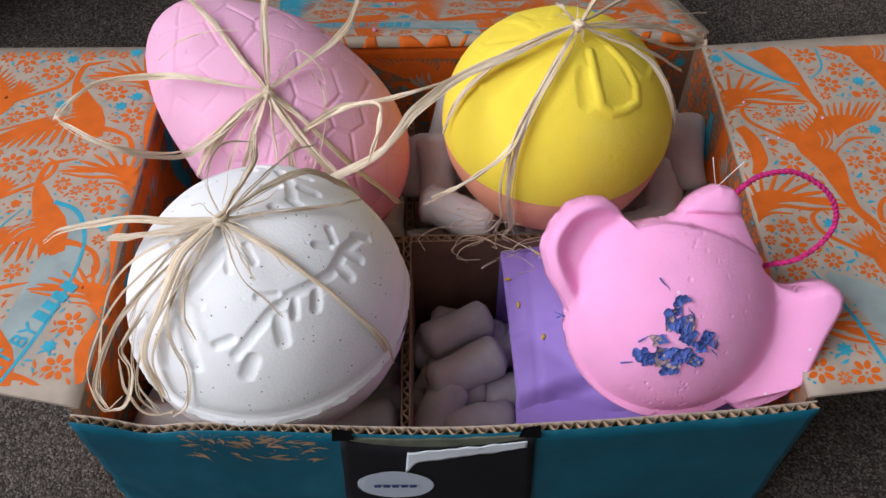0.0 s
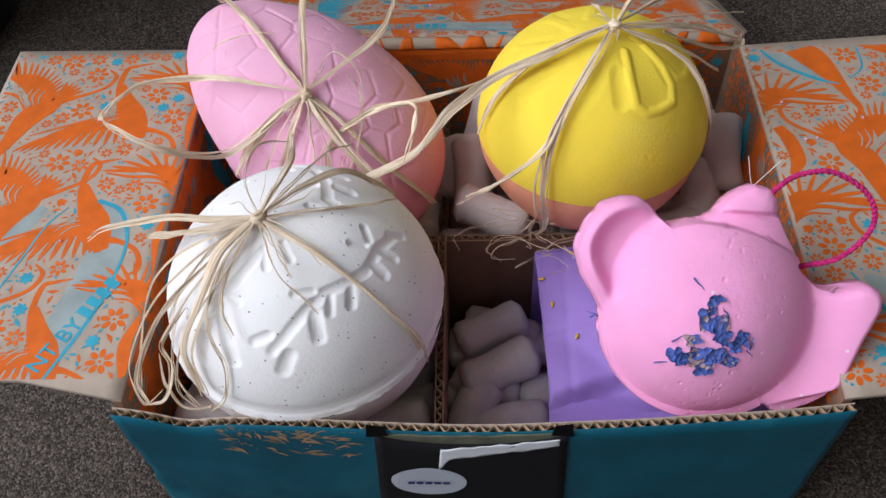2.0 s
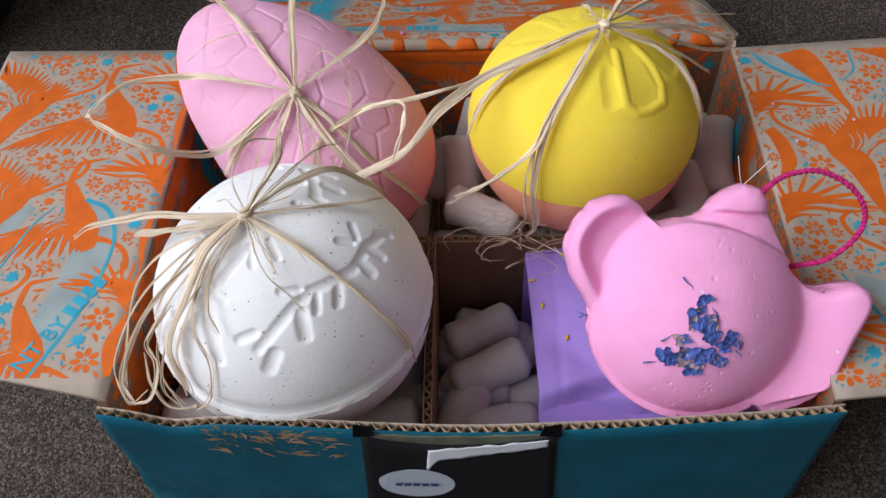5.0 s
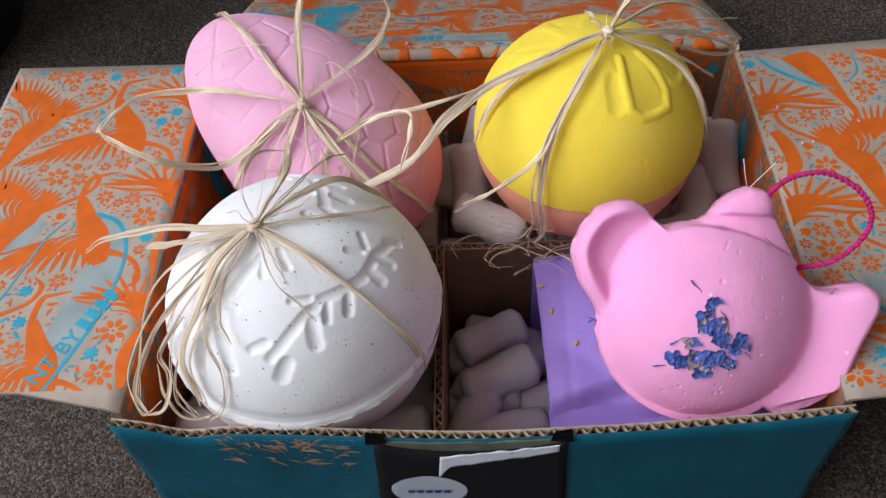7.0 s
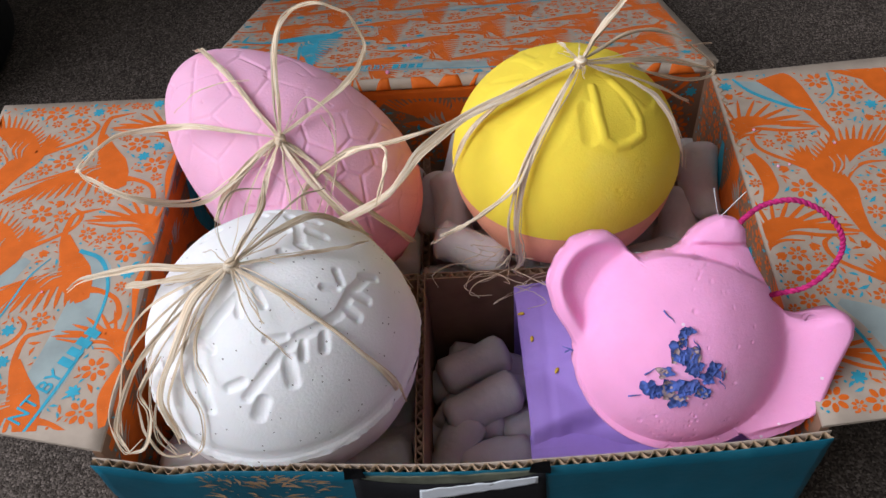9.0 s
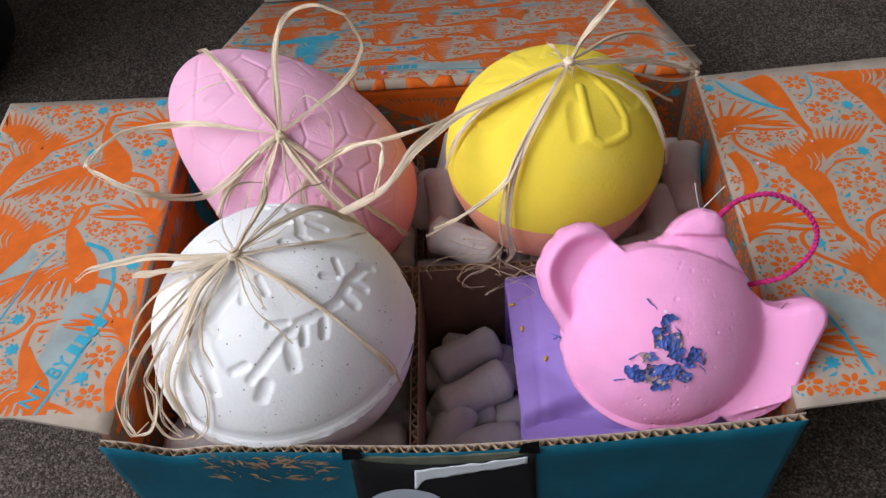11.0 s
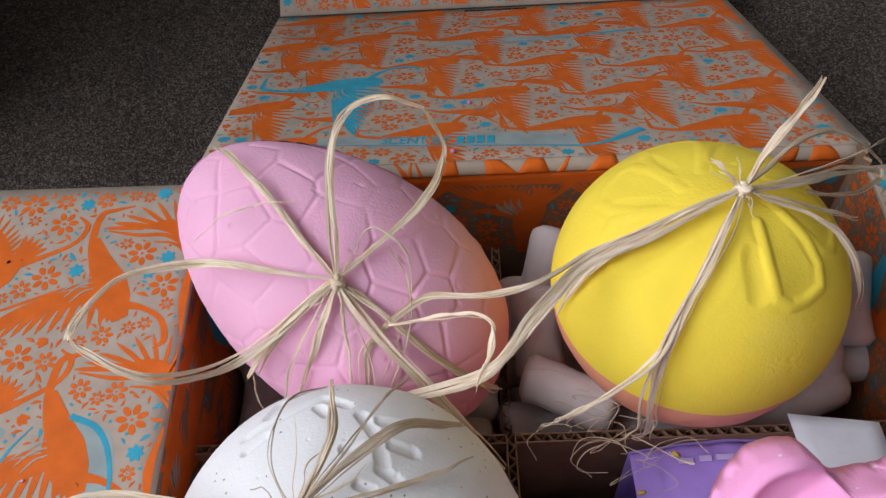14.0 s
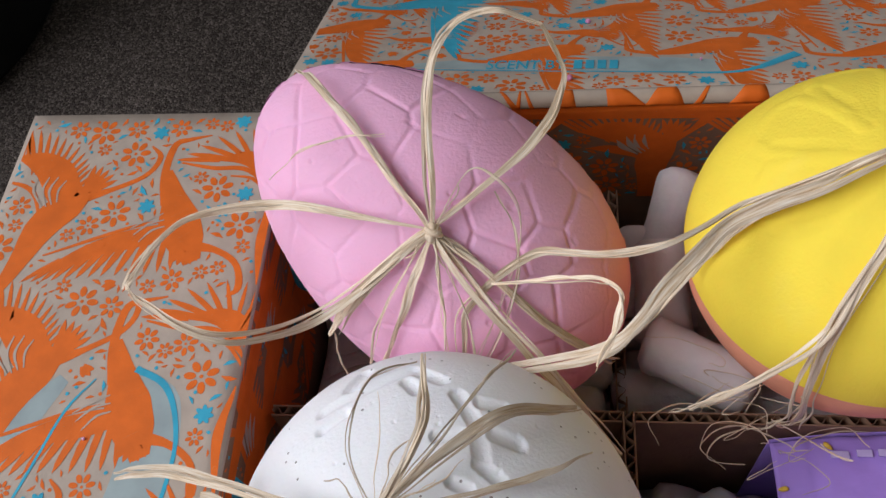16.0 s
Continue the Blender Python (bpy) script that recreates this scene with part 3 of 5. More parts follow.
class Sheet:
    """Collects ink shapes in millimetres over a rectangle, and knows what is taken."""
    def __init__(self, x0, x1, y0, y1):
        self.box = (x0, x1, y0, y1)
        self.ink = {"W": [], "O": [], "B": [], "K": []}
        self.cell = 1.0
        self.nx, self.ny = int((x1 - x0) / self.cell) + 1, int((y1 - y0) / self.cell) + 1
        self.used = np.zeros((self.nx, self.ny), bool)
        gx, gy = np.meshgrid(x0 + np.arange(self.nx) * self.cell, y0 + np.arange(self.ny) * self.cell, indexing="ij")
        self.g = np.stack([gx.ravel(), gy.ravel()], 1)

    def add(self, key, polys, mark=True):
        x0, x1, y0, y1 = self.box
        for p in polys:
            q = [(min(max(u, x0), x1), min(max(v, y0), y1)) for u, v in p]
            xs, ys = [u for u, v in q], [v for u, v in q]
            if max(xs) - min(xs) < 0.15 or max(ys) - min(ys) < 0.15:
                continue
            if any(x0 <= u <= x1 and y0 <= v <= y1 for u, v in p):
                self.ink[key].append(q)
            if mark:
                near = (self.g[:, 0] > min(xs) - 1) & (self.g[:, 0] < max(xs) + 1) & (self.g[:, 1] > min(ys) - 1) & (self.g[:, 1] < max(ys) + 1)
                idx = np.nonzero(near)[0]
                if len(idx):
                    sd = poly_sd(self.g[idx], q)
                    self.used.ravel()[idx[sd < 0.5]] = True

    def bird(self, kind, x, y, turn=0.0, scale=1.0, flip=False, key="O"):
        O, K = kind()
        self.add(key, placed(O, x, y, turn, scale, flip))
        self.add("K", placed(K, x, y, turn, scale, flip), False)

    def free(self, x, y, r):
        x0, x1, y0, y1 = self.box
        i0, i1 = int((x - r - x0) / self.cell), int((x + r - x0) / self.cell) + 1
        j0, j1 = int((y - r - y0) / self.cell), int((y + r - y0) / self.cell) + 1
        if i0 < 0 or j0 < 0 or i1 > self.nx or j1 > self.ny:
            return False
        return not self.used[i0:i1, j0:j1].any()

    def scatter(self, seed, tries=1500):
        rg = random.Random(seed)
        x0, x1, y0, y1 = self.box
        for r, what in ((7.2, "flower"), (5.2, "flower"), (4.4, "star"), (4.0, "tulip"), (3.6, "flower"), (3.2, "leaf"), (2.6, "leaf"), (2.2, "leaf"), (1.8, "leaf"), (1.4, "leaf"), (1.1, "dot")):
            for _ in range(tries if r < 4 else tries // 2):
                x, y = rg.uniform(x0, x1), rg.uniform(y0, y1)
                if not self.free(x, y, r * (0.78 if r > 3 else 0.66)):
                    continue
                a = rg.uniform(0, 6.28)
                if what == "flower":
                    self.add("O", flower((x, y), r * 0.9, 7, a))
                elif what == "star":
                    if rg.random() < 0.8:
                        self.add("B", star((x, y), r * 0.85, a))
                elif what == "tulip":
                    self.add("O", tulip((x - math.cos(a) * r * 0.5, y - math.sin(a) * r * 0.5), a, r * 1.3))
                elif what == "leaf":
                    self.add("B" if rg.random() < 0.3 else "O", [leaf((x, y), a, r * 1.9)])
                else:
                    self.add("B" if rg.random() < 0.6 else "O", [ellipse((x, y), a, r * 0.7, r * 0.6, 8)])

    def lay(self, pos, parent, lift):
        """Makes one mesh for each ink. pos: millimetres on the sheet to the world; lift: the direction off the board."""
        lift = Vector(lift)
        for key, (name, material, h, label) in {"W": ("blue_wash", PALE_BLUE, 0.00004, "pale blue wash"), "O": ("orange_print", ORANGE, 0.00009, "orange crane and flower print"),
                                               "B": ("blue_print", BLUE, 0.00017, "blue stars and lines"), "K": ("bare_line", KRAFT, 0.00025, "bare kraft feather lines")}.items():
            if not self.ink[key]:
                continue
            verts, faces = [], []
            for i, p in enumerate(self.ink[key]):
                o = lift * (h + (i % 40) * 0.000001)
                faces.append(tuple(range(len(verts), len(verts) + len(p))))
                verts += [Vector(pos(u, v)) + o for u, v in p]
            bm = bmesh.new()
            vs = [bm.verts.new(v) for v in verts]
            for f in faces:
                bm.faces.new([vs[k] for k in f])
            bmesh.ops.triangulate(bm, faces=bm.faces[:])
            bmesh.ops.split_edges(bm, edges=bm.edges[:])
            for k, f in enumerate(bm.faces):
                for v in f.verts:
                    v.co += lift * ((k % 9) * 0.000004)
                f.normal_update()
                if f.normal.dot(lift) < 0:
                    f.normal_flip()
            tagged(part(name, bm, material, parent, label), kind="stuff")


def words(text, size, parent, material, m):
    """Printed words in the built-in font, as a flat mesh."""
    cu = bpy.data.curves.new("lettering", "FONT")
    cu.body, cu.size, cu.align_x = text, size, "LEFT"
    cu.offset = size * 0.012
    tmp = bpy.data.objects.new("lettering", cu)
    scene.collection.objects.link(tmp)
    me = bpy.data.meshes.new_from_object(tmp.evaluated_get(bpy.context.evaluated_depsgraph_get()))
    bpy.data.objects.remove(tmp)
    bpy.data.curves.remove(cu)
    me.materials.clear()
    me.materials.append(material)
    me.transform(m)
    ob = new("lettering", me)
    ob.parent = parent
    ob["label"] = "blue hand-drawn capital letters"
    return ob


def bars(n, w, h, gap, parent, material, m):
    """A brand word as plain bars."""
    for k in range(n):
        bm = box_bm((k * (w + gap), 0, 0), (k * (w + gap) + w, h, 0.0001))
        bm.transform(m)
        part("printed_bar", bm, material, parent, "plain blue bar")


# left flap
S = Sheet(-264, -150, 13.5, 231)
S.add("W", [stroke([(-187, 116), (-178, 104), (-176, 88), (-178, 68), (-184, 40), (-196, 14)], [2, 17, 20, 20, 20, 20], 24)])
S.add("W", [stroke([(-214, 112), (-226, 95), (-236, 78), (-245, 66)], [5, 14, 18, 20], 16)])
S.add("B", [stroke([(-188, 116), (-176, 110), (-169, 97), (-167, 80), (-172, 50), (-186, 13)], [2.6, 2.4, 1.8, 1.4, 1.6, 1.6], 30), stroke([(-202, 112), (-210, 100), (-216, 80), (-225, 50)], [0.5, 1.1, 1.1, 0.8], 16)])
S.bird(crane_up, -195, 183)
S.bird(crane_up, -196, 107)
S.bird(crane_up, -199, 33, scale=0.9)
S.bird(crane_down, -239, 190)
S.bird(crane_down, -229, 118, turn=4)
S.bird(crane_down, -240, 50)
S.bird(fan_side, -154, 207)
S.bird(fan_side, -151, 135)
S.bird(fan_side, -151, 62, scale=0.9)
S.add("O", [stroke([(-150, 200), (-152, 170), (-150, 150)], [1, 4, 1]), stroke([(-150, 110), (-153, 92), (-150, 70)], [1, 4, 1]), stroke([(-150, 46), (-154, 30), (-150, 14)], [3, 6, 6])])
S.scatter(1)
S.lay(lambda u, v: (u / 1000, v / 1000, ZT + 0.001), FLAP_L, (0, 0, 1))
_a = Matrix.Translation((-0.1895, 0.016, ZT + 0.0013)) @ Matrix.Rotation(radians(62), 4, "Z")
words("NT BY", 0.0105, FLAP_L, BLUE, _a)
bars(4, 0.0042, 0.0075, 0.0018, FLAP_L, BLUE, _a @ Matrix.Translation((0.0325, 0, 0)))

# right flap
S = Sheet(154.5, 271, 7, 224)
S.add("W", [stroke([(164, 218), (180, 210), (195, 196)], [3, 14, 3]), stroke([(178, 64), (194, 50), (204, 30), (208, 16)], [4, 18, 22, 22])])
S.add("B", [stroke([(164, 221), (172, 209), (188, 197), (200, 192)], [1.5, 2.4, 2.4, 0.8]), stroke([(172, 66), (183, 42), (190, 17)], [1, 1.8, 2.0]), stroke([(217, 222), (216, 206), (207, 196)], [1, 1.2, 0.6])])
S.bird(crane_down, 197, 147, turn=-10, flip=True)
S.bird(crane_down, 214, 72, turn=-10, flip=True)
S.bird(crane_down, 246, 215, turn=-10, flip=True)
S.add("O", [stroke([(184, 224), (192, 212), (199, 195), (203, 182), (206, 172), (200, 163)], [18, 17, 9, 4.5, 3.2, 0.6])])
S.bird(fan_side, 156, 186, flip=True, scale=1.15, turn=-12)
S.bird(fan_side, 156, 112, flip=True, scale=1.15, turn=-12)
S.bird(fan_side, 158, 42, flip=True, turn=-25)
S.add("O", [stroke([(160, 160), (164, 150), (165, 136), (160, 126)], [6, 8, 8, 3])])
S.bird(crane_up, 252, 130, flip=True)
S.scatter(2)
S.lay(lambda u, v: (u / 1000, v / 1000, ZT + 0.001), FLAP_R, (0, 0, 1))

# lid, in millimetres across and up its slope
_n = Vector((0, 0.095, 0.2336)).normalized()
_s = Vector((0, 0.2336, -0.095)).normalized()
S = Sheet(-157, 156, 6.5, 251)
S.bird(crane_up, -106, 104, turn=76, scale=1.15, key="B")
S.add("W", [stroke([(-48, 176), (-10, 178), (30, 184), (95, 190)], [3, 9, 9, 2], 24)])
S.add("B", [stroke([(-30, 172), (20, 176), (60, 184), (100, 191)], [0.6, 1.4, 2.6, 0.6], 24)])
S.add("W", [stroke([(-104, 35), (-60, 34), (0, 28), (36, 24), (60, 34)], [4, 15, 15, 13, 2], 24)])
S.add("B", [stroke([(-104, 31), (-60, 26), (0, 20.5), (34, 18.5), (60, 34)], [1, 0.9, 1.0, 2.0, 5.0], 24)])
for _x, _y, _t, _f in ((-128, 26, 78, False), (-52, 36, 80, False), (22, 38, 78, False), (96, 30, 80, False), (-16, 84, 78, False), (58, 82, 80, False), (124, 80, 78, False), (-126, 140, 80, False), (-54, 136, 78, False), (18, 132, 80, False), (84, 122, 78, False), (-98, 188, 80, False), (-24, 184, 78, False), (40, 186, 80, False), (-132, 232, 80, False), (-62, 234, 78, False), (8, 230, 80, False), (76, 236, 78, False), (140, 232, 80, False), (122, 190, 80, False), (-146, 76, 80, False), (-146, 178, 78, False), (138, 140, 80, False)):
    S.bird(crane_up, _x, _y, turn=_t, scale=0.92, flip=_f)
for _x, _y in ((-92, 62), (-20, 64), (52, 60), (120, 58), (-124, 104), (-52, 104), (20, 104), (92, 100), (-90, 152), (-18, 150), (54, 152), (-120, 200), (-56, 202), (10, 204), (80, 204)):
    S.bird(crane_down, _x, _y, turn=-78, scale=0.5)
S.scatter(3, 2200)
_p0 = Vector((0, Y1 - TH, ZT + 0.001))
S.lay(lambda u, v: Vector((u / 1000, 0, 0)) + _p0 + _s * (v / 1000), LID, _n)
_m = Matrix.Translation(_p0 + _s * 0.0285 + Vector((-0.071, 0, 0)) + _n * 0.0003) @ Matrix.Rotation(math.atan2(-0.095, 0.2336), 4, "X") @ Matrix.Rotation(radians(-4), 4, "Z") @ Matrix.Diagonal((0.9, 1.45, 1, 1))
words("SCENT BY", 0.0085, LID, BLUE, _m)
bars(4, 0.0040, 0.0058, 0.0016, LID, BLUE, _m @ Matrix.Translation((0.042, 0, 0)))

# the rounded fold between the back wall and the lid carries the print on
def fold_pos(u, v, r):
    q = radians(-6 + 118 * v)
    return (X0 - 0.004 + (X1 - X0 + 0.006) * u, Y1 - TH + 0.004 - r * math.cos(q), ZT - 0.0049 + r * math.sin(q))


sheet("lid_fold", lambda u, v: fold_pos(u, v, 0.0041), 30, 12, 0.0006, KRAFT, LID, "rounded printed fold")
_rg = random.Random(14)
_a = 0.0
while _a < 0.97:
    _b = min(0.995, _a + _rg.choice((0.006, 0.010, 0.018, 0.03, 0.05)))
    _w = _rg.uniform(-0.02, 0.02)
    sheet("printed_patch", lambda u, v, a=_a, b=_b, w=_w: fold_pos(min(1.0, max(0.0, (a + b) / 2 + w * (v - 0.5) + (b - a) * (u - 0.5) * (1 - 0.55 * v))), v, 0.00425), 4, 12, 0.0001, ORANGE, LID)
    _a = _b + _rg.choice((0.006, 0.010, 0.016, 0.03))

# tuck flap
S = Sheet(-154, 156, 3, 68)
S.bird(crane_up, 118, 24, turn=80, scale=1.1, key="B")
for _x in (-110, -40, 30):
    S.bird(crane_up, _x, 30, turn=80, scale=0.8)
S.scatter(4, 500)
_t0, _t1 = Vector(tuck_pos(0, 0)), Vector(tuck_pos(0, 1))
_td = (_t1 - _t0).normalized()
_tn = Vector((1, 0, 0)).cross(_td)
S.lay(lambda u, v: Vector((u / 1000, _t0.y, _t0.z)) + _td * (v / 1000), TUCK, _tn)

# inside faces of the walls
S = Sheet(-147, 150, 60, 124)
for _x, _y in ((-120, 96), (-60, 100), (0, 98), (60, 96), (120, 100)):
    S.bird(crane_down, _x, _y, turn=20, scale=0.9)
S.add("O", [stroke([(-147, 124), (-90, 120), (-20, 126), (60, 120), (150, 125)], [6, 12, 6, 12, 6], 30)])
S.scatter(5, 700)
S.lay(lambda u, v: (u / 1000, Y1 - TH + 0.0006 * math.sin(math.pi * (u / 1000 - X0) / (X1 - X0)), v / 1000), WALL_B, (0, -1, 0))
for _w, _x, _sg, _seed in ((WALL_L, X0 + TH, 1, 6), (WALL_R, X1 - TH, -1, 7)):
    S = Sheet(8, 232, 50, 129)
    for _y in ((20, 55, 100, 145, 205) if _sg > 0 else (60, 150)):
        S.bird(crane_down, _y, 104, turn=-60, scale=1.0)
        S.bird(crane_up, _y + 20, 80, turn=30, scale=0.9)
    S.add("B", [stroke([(60, 60), (75, 90), (80, 120)], [8, 16, 6]), stroke([(190, 60), (180, 90), (184, 118)], [8, 14, 5])])
    S.add("O", [stroke([(8, 122), (60, 118), (120, 124), (180, 118), (232, 122)], [4, 7, 3, 7, 4], 30)]) if _sg > 0 else None
    S.scatter(_seed, 500)
    S.lay(lambda u, v, x=_x, sg=_sg: (x - sg * 0.0006 * math.sin(math.pi * (u / 1000) / Y1), u / 1000, v / 1000), _w, (_sg, 0, 0))


# ---------- divider ----------
def divider():
    d = thing("cardboard_divider", "brown corrugated cross divider standing inside the box", "divider")
    ZD, XD, YD = 0.100, -0.0155, 0.1135
    for name, a, b, nrm in (("long_panel", Vector((XD, 0.004, 0)), Vector((XD, YD + 0.002, 0)), Vector((1, 0, 0))),
                            ("rear_panel", Vector((XD, YD + 0.003, 0)), Vector((XD, Y1 - 0.008, 0)), Vector((1, 0, 0))),
                            ("cross_panel", Vector((X0 + 0.006, YD, 0)), Vector((XD - TH / 2 - 0.0006, YD, 0)), Vector((0, 1, 0))),
                            ("cross_panel", Vector((XD + TH / 2 + 0.0006, YD, 0)), Vector((X1 - 0.006, YD, 0)), Vector((0, 1, 0)))):
        top = 0.072 if name == "rear_panel" else ZD
        for k, s in enumerate((-1, 1)):
            o = nrm * (s * TH / 2)
            p = a + o
            q = b + o
            lo = [min(p[i], q[i]) - abs(nrm[i]) * 0.0003 for i in range(2)]
            hi = [max(p[i], q[i]) + abs(nrm[i]) * 0.0003 for i in range(2)]
            part(name if k == 0 else "liner", box_bm((*lo, 0.006), (*hi, top)), KRAFT_BROWN_AND_SHADE, d)
        n = 40
        flute_strip("fluting", [(a.lerp(b, i / n) + Vector((0, 0, top + 0.0004))) for i in range(n + 1)], nrm, 0.012, d, label="dark wavy corrugated edge", material=KRAFT_BROWN_AND_SHADE)
    return d


divider()


# ---------- bath bombs ----------
def sph_dir(az, pol):
    a, p = radians(az), radians(pol)
    return np.array((math.sin(p) * math.cos(a), math.sin(p) * math.sin(a), math.cos(p)))


def seg_angle(D, a, b):
    """Distance on the unit sphere, as a chord, of the directions D to the segment a-b."""
    ab = b - a
    t = np.clip(((D - a) @ ab) / (ab @ ab + 1e-12), 0, 1)
    return np.linalg.norm(D - (a + t[:, None] * ab), axis=1)


def cap(nu, nv, p0, p1):
    pol = np.radians(np.linspace(p0, p1, nu))[:, None]
    az = np.linspace(0, 2 * np.pi, nv, endpoint=False)[None, :]
    return np.stack([np.sin(pol) * np.cos(az), np.sin(pol) * np.sin(az), np.cos(pol) + 0 * az], 2).reshape(-1, 3)


def soft(x, w):
    return np.clip(1 - (x / w) ** 2, 0, 1)


def pits(D, n, seed, rad, depth):
    rg = np.random.RandomState(seed)
    out = np.zeros(len(D))
    for _ in range(n):
        c = rg.normal(size=3)
        c /= np.linalg.norm(c)
        out -= depth * soft(np.linalg.norm(D - c, axis=1), rad * rg.uniform(0.5, 1.3))
    return out


def lumps(D, s, seed):
    return np.array([noise.noise(Vector(d) * s + Vector((seed, 0, 0))) for d in D])


def white_bomb():
    C, R = (-0.0758, 0.0572, 0.1286), 0.0620
    t = thing("bath_bomb", "white speckled round bath bomb with pressed leaves, tied with raffia", "bath bomb", C)
    D = cap(190, 400, 0, 90)
    h = 0.0006 * lumps(D, 2.2, 4)
    # pressed sprigs: stem and leaves, as lines of (azimuth, polar angle)
    stems = [((-93, 54), (-85, 47), (-74, 40), (-60, 36), (-45, 37), (-30, 39), (-12, 39), (1, 44)), ((-141, 60), (-129, 45), (-122, 32), (-113, 18)),
             ((137, 41), (119, 39), (98, 43), (85, 37)), ((75, 32), (57, 25), (35, 19))]
    leaves = [((-89, 62), (-86, 56), 0.105), ((-102, 51), (-95, 48), 0.075), ((-70, 42), (-71, 51), 0.10), ((-79, 33), (-67, 34), 0.06), ((-45, 40), (-50, 45), 0.075),
              ((-24, 40), (-24, 46), 0.08), ((-1, 31), (-10, 34), 0.06), ((-20, 28), (-15, 33), 0.06), ((1, 42), (4, 49), 0.06), ((-13, 40), (-12, 47), 0.07), ((-58, 38), (-62, 44), 0.06),
              ((-146, 58), (-140, 62), 0.08), ((-129, 58), (-127, 68), 0.10), ((-119, 48), (-111, 61), 0.10), ((-131, 37), (-115, 38), 0.07), ((-86, 13), (-77, 20), 0.06),
              ((-113, 16), (-102, 23), 0.06), ((30, 10), (16, 13), 0.06), ((34, 18), (18, 21), 0.07), ((-177, 31), (-156, 29), 0.07), ((-173, 61), (-169, 60), 0.08),
              ((143, 35), (131, 34), 0.07), ((123, 44), (116, 50), 0.08), ((100, 37), (95, 32), 0.07), ((63, 32), (54, 35), 0.08), ((46, 26), (35, 30), 0.08), ((61, 20), (75, 17), 0.07)]
    g = np.zeros(len(D))
    for line in stems:
        for a, b in zip(line, line[1:]):
            g = np.maximum(g, 0.8 * soft(seg_angle(D, sph_dir(*a), sph_dir(*b)), 0.042) ** 0.8)
    for a, b, w in leaves:
        g = np.maximum(g, soft(seg_angle(D, sph_dir(*a), sph_dir(*b)), w * 0.54) ** 0.9)
    h -= 0.0013 * g * (1 + 0.35 * lumps(D, 6, 2))
    h += pits(D, 420, 3, 0.009, 0.0004)
    pol = np.arccos(np.clip(D[:, 2], -1, 1))
    lip = np.clip(1 - ((np.pi / 2 - pol) / 0.06), 0, 1)
    h += 0.0011 * np.sqrt(lip) - 0.0005 * np.exp(-((np.pi / 2 - pol - 0.11) / 0.05) ** 2) + 0.0007 * lip * lumps(D, 14, 9) + 0.0004 * lip * lumps(D, 45, 3)
    V = D * (R + h)[:, None] * np.array((1, 1, 0.955))
    raw("upper_half", V, grid_faces(190, 400, True), WHITE, t)
    D = cap(50, 140, 90, 180)
    V = D * (R + 0.0002 + 0.0006 * lumps(D, 3, 7) + 0.0007 * np.exp(-((np.arccos(np.clip(D[:, 2], -1, 1)) - np.pi / 2) / 0.05) ** 2))[:, None] - np.array((0, 0, 0.0004))
    raw("lower_half", V, grid_faces(50, 140, True), WHITE_LOW, t, "pinkish white lower half")
    return t, C, R


def yellow_bomb():
    C, R = (0.0630, 0.1642, 0.1345), 0.0592
    t = thing("bath_bomb", "yellow round bath bomb with coral base, tied with raffia", "bath bomb", C)
    seam = 91.0
    D = cap(170, 360, 0, seam)
    h = 0.0005 * lumps(D, 2.0, 14)
    ridge, dent = np.zeros(len(D)), np.zeros(len(D))
    for az, amount in ((-46, 1.0), (-2, 0.55), (-158, 0.5), (-112, 0.2), (158, 0.45), (112, 0.4), (66, 0.4), (32, 0.35)):
        pts = [(az - 2, 15), (az - 20, 29), (az - 23, 41), (az - 17, 45.5), (az - 8, 47), (az + 4, 47.5), (az + 12, 41), (az + 20, 32), (az + 30, 21)]
        for a, b in zip(pts, pts[1:]):
            ridge = np.maximum(ridge, amount * soft(seg_angle(D, sph_dir(*a), sph_dir(*b)), 0.048) ** 1.3)
        for a, b, w in (((az + 4, 20), (az - 6, 40), 0.17), ((az - 30, 24), (az - 33, 38), 0.08)):
            dent = np.maximum(dent, amount * soft(seg_angle(D, sph_dir(*a), sph_dir(*b)), w) ** 1.3)
    h += 0.0008 * ridge - 0.0011 * dent * (1 - 0.8 * ridge)
    rg = np.random.RandomState(5)
    for az, pol, n in ((-68, 66, 26), (-52, 58, 22), (-85, 76, 16), (-60, 74, 12)):
        for _ in range(n):
            d = sph_dir(az + rg.normal() * 4, pol + rg.normal() * 3)
            h -= 0.00022 * soft(np.linalg.norm(D - d, axis=1), 0.010)
    V = D * (R + h)[:, None] * np.array((1, 1, 0.955))
    raw("upper_half", V, grid_faces(170, 360, True), YELLOW, t)
    D = cap(70, 220, seam - 1, 180)
    h = 0.0008 * lumps(D, 3, 21) - 0.0007 + 0.0009 * np.exp(-((np.degrees(np.arccos(np.clip(D[:, 2], -1, 1))) - seam) / 0.9) ** 2) * lumps(D, 30, 2)
    raw("lower_half", D * (R + h)[:, None], grid_faces(70, 220, True), CORAL, t, "coral pink lower half")
    return t, C, R


EGG_C = Vector((-0.088, 0.174, 0.136))
EGG_L, EGG_S, EGG_N = Vector((-0.747, 0.439, 0.499)), Vector((0.648, 0.650, 0.398)), Vector((0.150, -0.620, 0.770))


